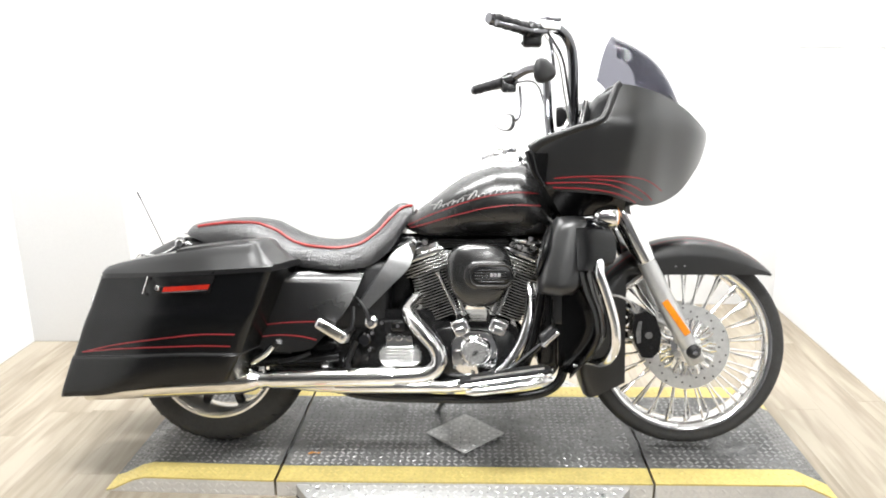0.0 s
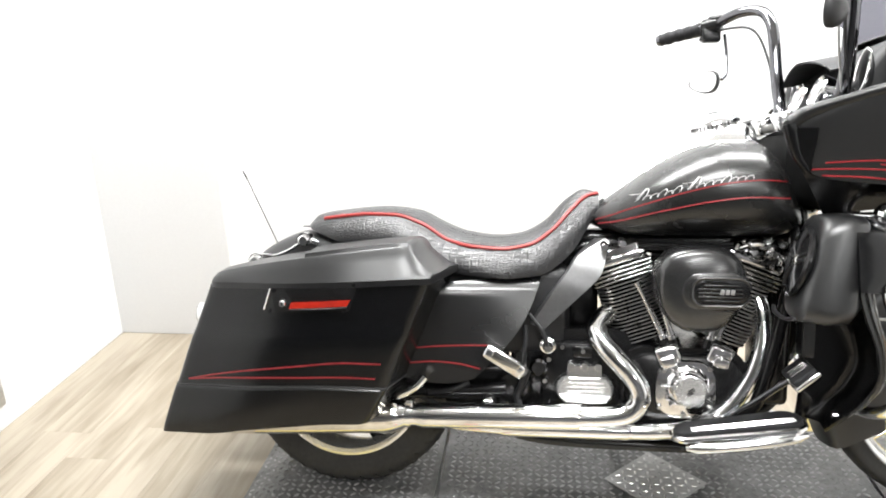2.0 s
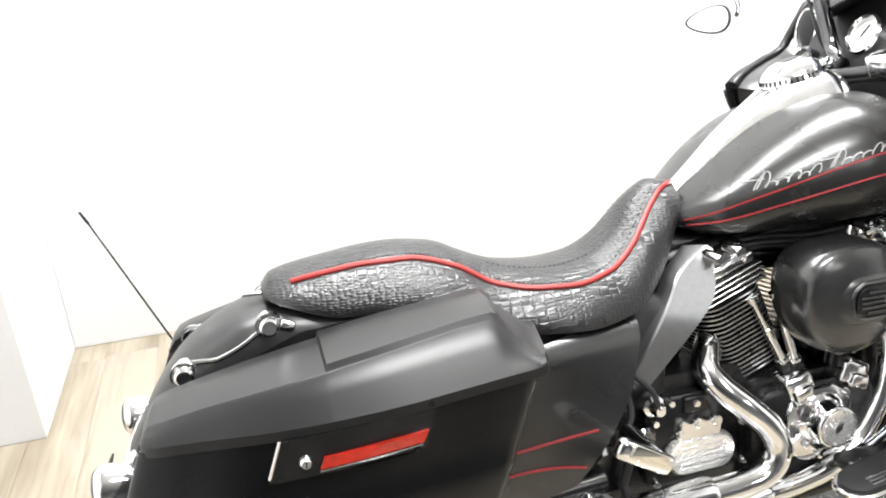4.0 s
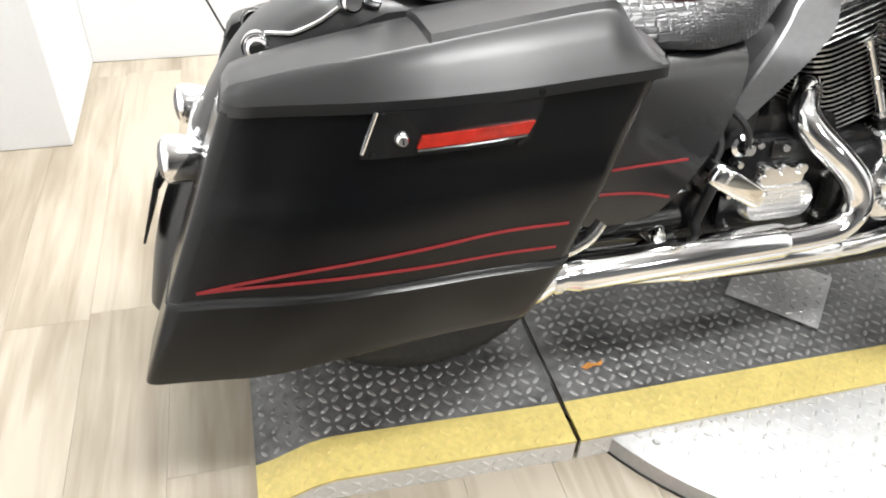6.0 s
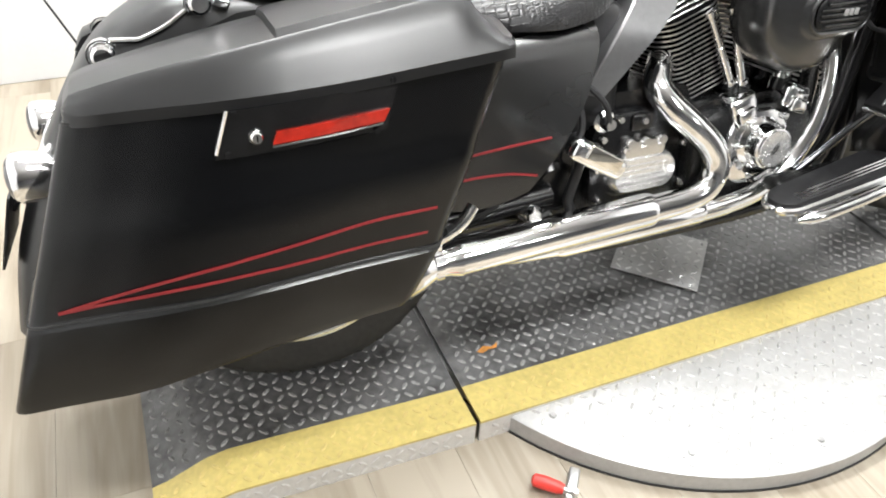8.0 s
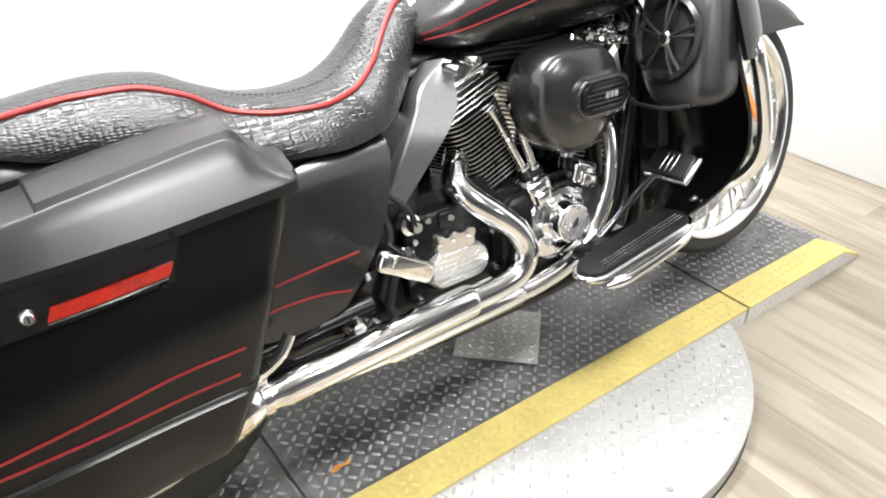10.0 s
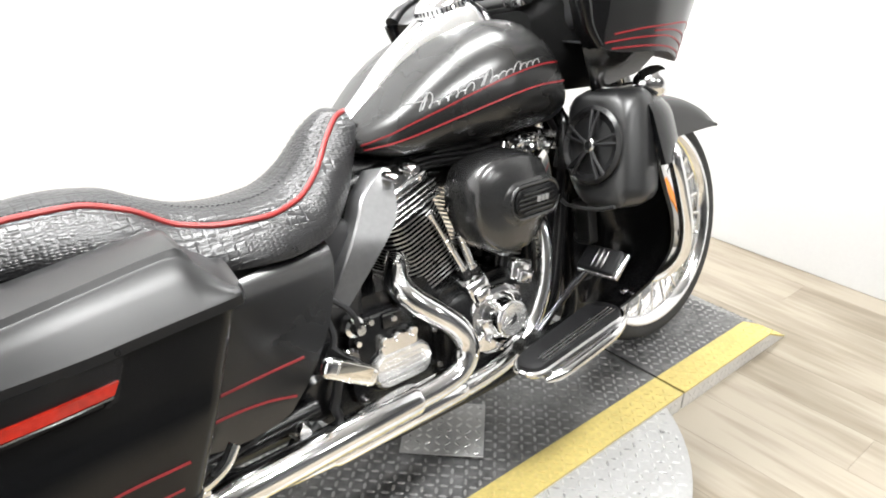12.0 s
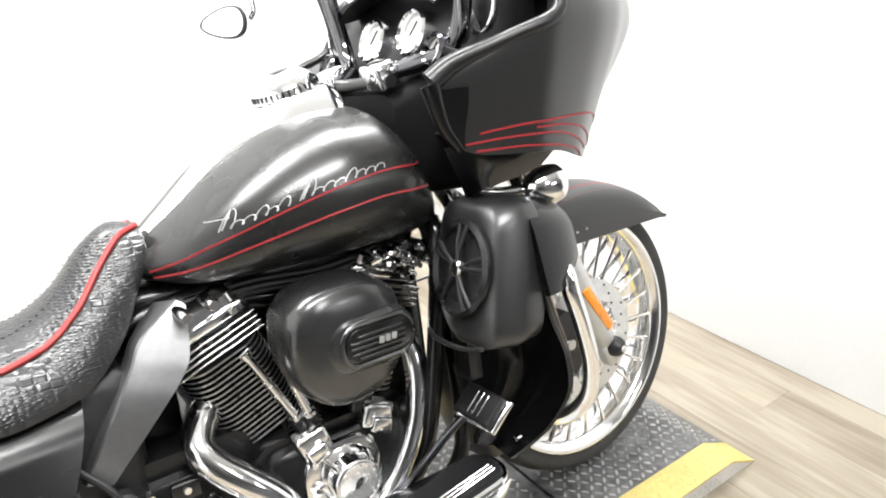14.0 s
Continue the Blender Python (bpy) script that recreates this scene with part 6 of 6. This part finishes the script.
# ---- lower fairings with speakers, engine guard
def lower_fairing(s):
    lf = empty("lower_fairing")
    lf.parent = bike
    # a deep bowl behind the fork, open to the rear
    rows = []
    for z in lin(0.292, 0.785, 26):
        rx = curve([(0.292, 0.425), (0.33, 0.440), (0.38, 0.468), (0.454, 0.492), (0.52, 0.482), (0.60, 0.450), (0.66, 0.436), (0.785, 0.430)], z)
        ry = curve([(0.292, 0.262), (0.33, 0.305), (0.38, 0.345), (0.454, 0.376), (0.52, 0.386), (0.60, 0.392), (0.66, 0.388), (0.785, 0.358)], z)
        deep = curve([(0.292, 0.01), (0.33, 0.03), (0.40, 0.048), (0.52, 0.05), (0.66, 0.06), (0.785, 0.05)], z)
        inx = curve([(0.292, 0.40), (0.40, 0.385), (0.56, 0.37), (0.62, 0.385), (0.785, 0.42)], z)
        row = spline([(inx + 0.012, s * 0.148, z), (rx - 0.008 + 0.5 * deep, s * 0.172, z), (rx + deep, s * (0.12 + 0.5 * (ry - 0.12)), z), (rx + 0.8 * deep, s * (ry - 0.05), z), (rx + 0.35 * deep, s * (ry - 0.012), z), (rx, s * ry, z)], 4)
        rows.append(row if s < 0 else row[::-1])
    Geo().sheet(rows, 0.006).build("lower_shell", GLOSS, lf, "deep curved satin black leg shell", sharp=50)
    secs = []
    for f, y0, y1, z0, z1, r in ((0.0, 0.228, 0.352, 0.606, 0.803, 0.052), (0.004, 0.214, 0.366, 0.590, 0.814, 0.052), (0.014, 0.206, 0.376, 0.580, 0.821, 0.046), (0.06, 0.200, 0.384, 0.574, 0.825, 0.040), (0.10, 0.200, 0.382, 0.578, 0.822, 0.040), (0.135, 0.215, 0.362, 0.62, 0.80, 0.05), (0.15, 0.24, 0.335, 0.65, 0.775, 0.04)):
        secs.append([(0.338 + f + 0.26 * (z - 0.70) * (1 - f * 4.5), s * (y - 0.10 * (z - 0.70) + 0.03 * min(1, max(0, 0.66 - z) / 0.08) * (y1 - y) / (y1 - y0)), z) for y, z in rounded(y0, y1, z0, z1, r, 7)])
    p = Geo().loft(secs).build("speaker_pod", GREY_BLACK, lf, "satin black speaker pod", sharp=45)
    turn = Matrix.Translation((0.339, s * 0.288, 0.712)) @ pose(0, 0, 0, 0, 14.6, s * 4)
    rim_o = Geo().lathe([(0.074, 0.012), (0.087, 0.0), (0.087, -0.006), (0.078, -0.011), (0.070, -0.004)], (0, 0, 0), "x", 40).build("speaker_ring", ENGINE, p)
    cone = Geo().lathe([(0.072, -0.002), (0.042, 0.010), (0.018, 0.014), (0.016, 0.004), (0.0, 0.0)], (0, 0, 0), "x", 32).build("speaker_cone", GRIP, p)
    badge = Geo().lathe([(0.0, -0.016), (0.012, -0.0155), (0.016, -0.012), (0.016, -0.004)], (0, 0, 0), "x", 20).build("speaker_badge", ALU, p)
    dot = Geo().lathe([(0.0, -0.0172), (0.008, -0.0168), (0.0085, -0.014)], (0, 0, 0), "x", 16).build("badge_centre", ENGINE, p)
    fit = [rim_o, cone, badge, dot]
    for k in range(10):
        a = 2 * math.pi * (k // 2) / 5 + (0.13 if k % 2 else -0.13) + 0.4
        c = 2 * math.pi * (k // 2) / 5 + 0.4
        fit.append(Geo().tube([(-0.010, 0.012 * math.cos(c), 0.012 * math.sin(c)), (-0.012, 0.045 * math.cos(a), 0.045 * math.sin(a)), (-0.007, 0.078 * math.cos(a), 0.078 * math.sin(a))], [0.0045, 0.0038, 0.0045], 8).build("grille_bar", PLASTIC, p))
    for k in range(4):
        a = math.pi * k / 2 + 0.5
        fit.append(Geo().lathe([(0.0, -0.009), (0.0035, -0.008), (0.004, -0.004)], (0, 0.076 * math.cos(a), 0.076 * math.sin(a)), "x", 8).build("pod_screw", CHROME, p))
    for o in fit:
        o.matrix_basis = turn
    wing = []
    for q in lin(0, 1, 12):
        z = 0.655 + 0.150 * q
        row = []
        front = curve([(0, 0.500), (0.12, 0.515), (0.22, 0.548), (0.6, 0.550), (0.85, 0.530), (1, 0.500)], q)
        for u in lin(0, 1, 10):
            x = 0.428 + (front - 0.428) * u
            y = 0.400 - 0.036 * q - (0.042 * u ** 2) - 0.03 * max(0, q - 0.8) / 0.2
            row.append((x, s * y, z))
        wing.append(row if s < 0 else row[::-1])
    Geo().sheet(wing, 0.012).build("outer_panel", BLACK, lf, "satin black outer leg panel", sharp=40)
    Geo().lathe([(0.0, -0.006), (0.006, -0.005), (0.008, 0.006)], (0.440, s * 0.267, 0.335), "x", 12).build("shell_bolt", CHROME, lf)
    Geo().tube(spline([(0.305, s * 0.215, 0.592), (0.300, s * 0.24, 0.583), (0.302, s * 0.31, 0.579), (0.308, s * 0.362, 0.588)]), 0.0045, 8).build("pod_ledge", GREY_BLACK, lf)
    Geo().loft([[(x, s * (0.206 + (y - 0.206) * k), 0.52 + (z - 0.52) * k) for y, z in rounded(0.180, 0.232, 0.465, 0.575, 0.012)] for x, k in ((0.40, 1.0), (0.376, 1.0), (0.372, 0.96), (0.372, 0.84), (0.384, 0.80))]).build("glovebox_frame", GREY_BLACK, lf)
    Geo().tube([(0.370, s * 0.188, 0.495), (0.370, s * 0.188, 0.545)], 0.004, 8).build("glovebox_latch", GLOSS, lf)


def engine_guard(s):
    Geo().tube(spline([(0.42, s * 0.20, 0.72), (0.47, s * 0.30, 0.718), (0.497, s * 0.338, 0.700), (0.500, s * 0.352, 0.66), (0.524, s * 0.352, 0.59), (0.548, s * 0.348, 0.505), (0.553, s * 0.335, 0.435), (0.54, s * 0.305, 0.388), (0.522, s * 0.255, 0.362), (0.505, s * 0.17, 0.345), (0.48, s * 0.09, 0.335)], 6), 0.0165, 18).build("engine_guard", CHROME, bike, "chrome engine guard bar")


engine_guard(-1)
engine_guard(1)
SPREAD = 0.0
lower_fairing(-1)
lower_fairing(1)
SPREAD = 0.0524
for s in (-1, 1):
    Geo().tube(spline([(0.368, s * 0.125, 0.79), (0.360, s * 0.152, 0.74), (0.335, s * 0.152, 0.56), (0.306, s * 0.150, 0.40), (0.27, s * 0.14, 0.30), (0.20, s * 0.13, 0.262)], 5), 0.0165, 16).build("frame_downtube", GLOSS, bike)


# ---- bars and controls
bars = empty("handlebar_assembly")
bars.parent = bike
R_BAR = [(0.355, -0.045, 1.055), (0.385, -0.09, 1.068), (0.42, -0.15, 1.09), (0.432, -0.185, 1.14), (0.430, -0.205, 1.24), (0.425, -0.222, 1.33), (0.412, -0.24, 1.385), (0.38, -0.27, 1.415), (0.33, -0.315, 1.418), (0.26, -0.37, 1.406)]
L_BAR = [(0.36, 0.04, 1.06), (0.380, 0.075, 1.075), (0.391, 0.105, 1.12), (0.385, 0.125, 1.22), (0.383, 0.15, 1.32), (0.380, 0.18, 1.385), (0.36, 0.22, 1.428), (0.31, 0.27, 1.435), (0.25, 0.33, 1.412), (0.218, 0.350, 1.405)]
Geo().tube(spline(R_BAR + [(0.165, -0.447, 1.418)], 6), 0.0165, 18).build("handlebar", DARK_CHROME, bars, "tall polished black handlebar")
SPREAD = 0.0
Geo().tube(spline([(x, y, z - 0.034 * min(1, max(0, (z - 1.06) / 0.25))) for x, y, z in L_BAR + [(0.105, 0.412, 1.384)]], 6), 0.0165, 18).build("handlebar", DARK_CHROME, bars)
SPREAD = 0.0524
for s in (-1, 1):
    Geo().box((0.345, s * 0.06, 1.055), (0.045, 0.042, 0.05), 0.008, pose(0, 0, 0, 0, -20, 0)).build("riser_clamp", CHROME, bars)
Geo().tube([(0.345, -0.085, 1.045), (0.345, 0.085, 1.045)], 0.012, 14).build("clamp_bar", GREY_BLACK, bars)


def grip(a, b, s):
    a, b = Vector(a), Vector(b)
    g = Geo()
    pts, rad = [], []
    n = 40
    for k in range(n + 1):
        q = k / n
        pts.append(a.lerp(b, q))
        r = 0.0205 if int(q * 8) % 2 == 0 else 0.0182
        rad.append(r)
    gr = g.tube(pts, rad, 18).build("grip", GRIP, bars, "ribbed black rubber grip")
    d = (b - a).normalized()
    Geo().tube([b, b + d * 0.012], [0.019, 0.016], 16).build("grip_end", DARK_CHROME, gr)
    h = empty("control_cluster")
    h.parent = bike
    o = a - d * 0.03
    Geo().tube([a - d * 0.004, a - d * 0.01, a - d * 0.055, a - d * 0.062], [0.020, 0.0265, 0.0265, 0.02], 16).build("switch_housing", ENGINE, h)
    Geo().box(o + Vector((0, 0, -0.026)), (0.058, 0.038, 0.048), 0.009).build("switch_block", ENGINE, h)
    for q in (-0.012, 0.012):
        Geo().box(o + Vector((-0.024 + q * 0.2, s * 0.004, -0.026 + q)), (0.014, 0.018, 0.009), 0.003).build("switch_button", PLASTIC, h)
    return o, d, h


o, d, h = grip((0.265, -0.366, 1.405), (0.165, -0.447, 1.418), -1)
Geo().box(o + Vector((0.045, 0.02, 0.016)), (0.075, 0.05, 0.030), 0.009, pose(0, 0, 0, 0, 0, 30)).build("master_cylinder", CHROME, h, "chrome brake master cylinder")
Geo().box(o + Vector((0.055, 0.026, 0.036)), (0.060, 0.045, 0.010), 0.004, pose(0, 0, 0, 0, 0, 30)).build("reservoir_cover", DARK_CHROME, h)
Geo().tube(spline([o + Vector((0.04, -0.01, -0.005)), o + Vector((0.0, -0.055, -0.012)), o + Vector((-0.06, -0.11, -0.01)), o + Vector((-0.11, -0.145, -0.004))]), [0.008] * 8 + [0.006] * 16 + [0.008], 10).build("brake_lever", DARK_CHROME, h)
SPREAD = 0.0
o, d, h2 = grip((0.218, 0.350, 1.371), (0.105, 0.412, 1.350), 1)
Geo().box(o + Vector((0.02, -0.015, 0.016)), (0.06, 0.04, 0.026), 0.008, pose(0, 0, 0, 0, 0, -35)).build("clutch_perch", ENGINE, h2)
Geo().tube(spline([o + Vector((0.03, 0.01, 0.0)), o + Vector((0.0, 0.05, -0.012)), o + Vector((-0.06, 0.11, -0.016)), o + Vector((-0.10, 0.145, -0.012))]), 0.006, 10).build("clutch_lever", DARK_CHROME, h2)


def mirror(centre, stem, glass_back, sx, sz, turn):
    m = empty("mirror")
    m.parent = bike
    body = Geo()
    o = []
    for k in range(32):
        a = 2 * math.pi * k / 32
        c, q = math.cos(a), math.sin(a)
        o.append((sx * c * (1.0 + 0.18 * c), sz * q * (1 - 0.22 * c)))
    rings = []
    for x, k in ((-0.003, 0.98), (0.004, 1.0), (0.010, 0.96), (0.018, 0.75), (0.022, 0.35)):
        rings.append([turn @ Vector((x, y * k, z * k)) + Vector(centre) for y, z in o])
    Geo().loft(rings).build("mirror_shell", PLASTIC, m)
    Geo().loft([[turn @ Vector((x, y * 0.89, z * 0.89)) + Vector(centre) for y, z in o] for x in (-0.0045, 0.001)]).build("mirror_glass", MIRROR, m)
    Geo().tube(stem, 0.0055, 10).build("mirror_stem", DARK_CHROME, m)


mirror((0.231, 0.318, 1.202), spline([(0.287, 0.340, 1.351), (0.290, 0.318, 1.286), (0.283, 0.285, 1.226), (0.267, 0.270, 1.204)]), True, 0.056, 0.034, pose(0, 0, 0, 0, 6, 40).to_3x3())
SPREAD = 0.0524
mirror((0.315, -0.415, 1.272), spline([(0.345, -0.315, 1.385), (0.352, -0.33, 1.33), (0.352, -0.37, 1.275), (0.335, -0.39, 1.27)]), True, 0.052, 0.036, pose(0, 0, 0, 0, 4, -38).to_3x3())
for dx, r, m in ((0.0, 0.003, ZINC), (0.014, 0.004, PLASTIC)):
    Geo().tube(spline([(0.325 + dx, -0.315, 1.40), (0.375 + dx, -0.262, 1.33), (0.40 + dx, -0.225, 1.22), (0.425 + dx, -0.19, 1.12), (0.45, -0.15, 1.07)]), r, 8).build("control_cable", m, bars)
SPREAD = 0.0
Geo().tube(spline([(0.25, 0.325, 1.361), (0.340, 0.235, 1.346), (0.375, 0.170, 1.24), (0.385, 0.130, 1.12), (0.42, 0.11, 1.06)]), 0.0038, 8).build("control_cable", PLASTIC, bars)
SPREAD = 0.0524

# ---- side stand and small engine-bay parts
stand = Geo().tube([(0.06, 0.12, 0.215), (-0.02, 0.20, 0.10), (-0.06, 0.262, 0.045)], [0.016, 0.013, 0.011], 12).build("side_stand", CHROME, bike)
for p, q, r in (((-0.30, -0.12, 0.55), (-0.25, -0.15, 0.47), 0.006), ((-0.31, -0.13, 0.52), (-0.33, -0.145, 0.42), 0.007), ((0.34, -0.08, 0.75), (0.31, -0.10, 0.69), 0.006), ((0.36, -0.10, 0.78), (0.36, -0.12, 0.66), 0.008), ((-0.46, -0.14, 0.36), (-0.57, -0.15, 0.33), 0.008)):
    a, b = Vector(p), Vector(q)
    Geo().tube(spline([a, a.lerp(b, 0.5) + Vector((0.012, -0.012, 0)), b]), r, 8).build("hose", PLASTIC, bike)
for x, z in ((0.335, 0.745), (0.312, 0.722), (0.355, 0.715), (0.30, 0.755), (-0.105, 0.735), (-0.06, 0.745)):
    Geo().lathe([(0.0, -0.135), (0.008, -0.135), (0.011, -0.128), (0.011, -0.09)], (x, 0, z), "y", 10).build("fitting", CHROME, bike)
Geo().box((0.33, -0.09, 0.73), (0.07, 0.05, 0.035), 0.008).build("coil_cover", ENGINE, bike)
Geo().loft([[(x, y, z) for y, z in rounded(-w, w, z0, 0.765, 0.02)] for x, w, z0 in ((-0.16, 0.045, 0.69), (0.0, 0.060, 0.705), (0.15, 0.065, 0.70), (0.30, 0.060, 0.69), (0.38, 0.05, 0.66))]).build("frame_backbone", ENGINE, bike)
for k, (y, z) in enumerate(((-0.072, 0.738), (-0.076, 0.728), (-0.070, 0.718))):
    Geo().tube(spline([(-0.14, y + 0.02, z - 0.01), (0.02, y, z + 0.006), (0.16, y - 0.004, z - 0.004), (0.30, y, z + 0.008), (0.37, y + 0.01, z + 0.03)]), 0.0055, 8).build("wire_loom", PLASTIC, bike)
Geo().tube([(-0.30, -0.14, 0.40), (-0.33, -0.15, 0.33), (-0.31, -0.15, 0.27)], 0.010, 10).build("rear_brake_line", PLASTIC, bike)



# ---- no piece lies deeper than thing, part and sub-part
def level(ob):
    n = 0
    while ob.parent is not None:
        n, ob = n + 1, ob.parent
    return n


for ob in sorted(bpy.data.objects, key=level):
    while level(ob) > 2:
        up = ob.parent
        ob.matrix_basis = up.matrix_basis @ ob.matrix_basis
        ob.parent = up.parent


# ---------------------------------------------------------------- floor planks
def plank_mesh(w, l):
    g = Geo()
    b = 0.0005
    lo = [(-w / 2, -l / 2, -0.006), (w / 2, -l / 2, -0.006), (w / 2, l / 2, -0.006), (-w / 2, l / 2, -0.006)]
    mi = [(x, y, -0.0012) for x, y, _ in lo]
    hi = [(x - math.copysign(b, x), y - math.copysign(b, y), 0.0) for x, y, _ in lo]
    g.add(lo + mi + hi, [(0, 1, 5, 4), (1, 2, 6, 5), (2, 3, 7, 6), (3, 0, 4, 7), (4, 5, 9, 8), (5, 6, 10, 9), (6, 7, 11, 10), (7, 4, 8, 11), (8, 9, 10, 11)])
    me = bpy.data.meshes.new("plank")
    me.from_pydata(g.v, [], g.f)
    me.materials.append(WOOD)
    me.update()
    return me


PW, PL = 0.178, 1.22
board = plank_mesh(PW - 0.0001, PL - 0.0001)
rnd = random.Random(3)
cx = LEFT - 0.02 + PW / 2
while cx - PW / 2 < RIGHT + 0.02:
    first = PL * (0.3 + 0.7 * rnd.random())
    ob = new("plank", plank_mesh(PW - 0.0001, first - 0.0001))
    ob.parent = floor
    ob.location = (cx, BOOTH + first / 2, 0)
    cy = BOOTH + first + PL / 2
    while cy + PL / 2 < BACK:
        ob = new("plank", board)
        ob.parent = floor
        ob.location = (cx, cy, 0)
        cy += PL
    last = BACK + 0.004 - (cy - PL / 2)
    if last > 0.02:
        ob = new("plank", plank_mesh(PW - 0.0001, last - 0.0001))
        ob.parent = floor
        ob.location = (cx, BACK + 0.004 - last / 2, 0)
    cx += PW
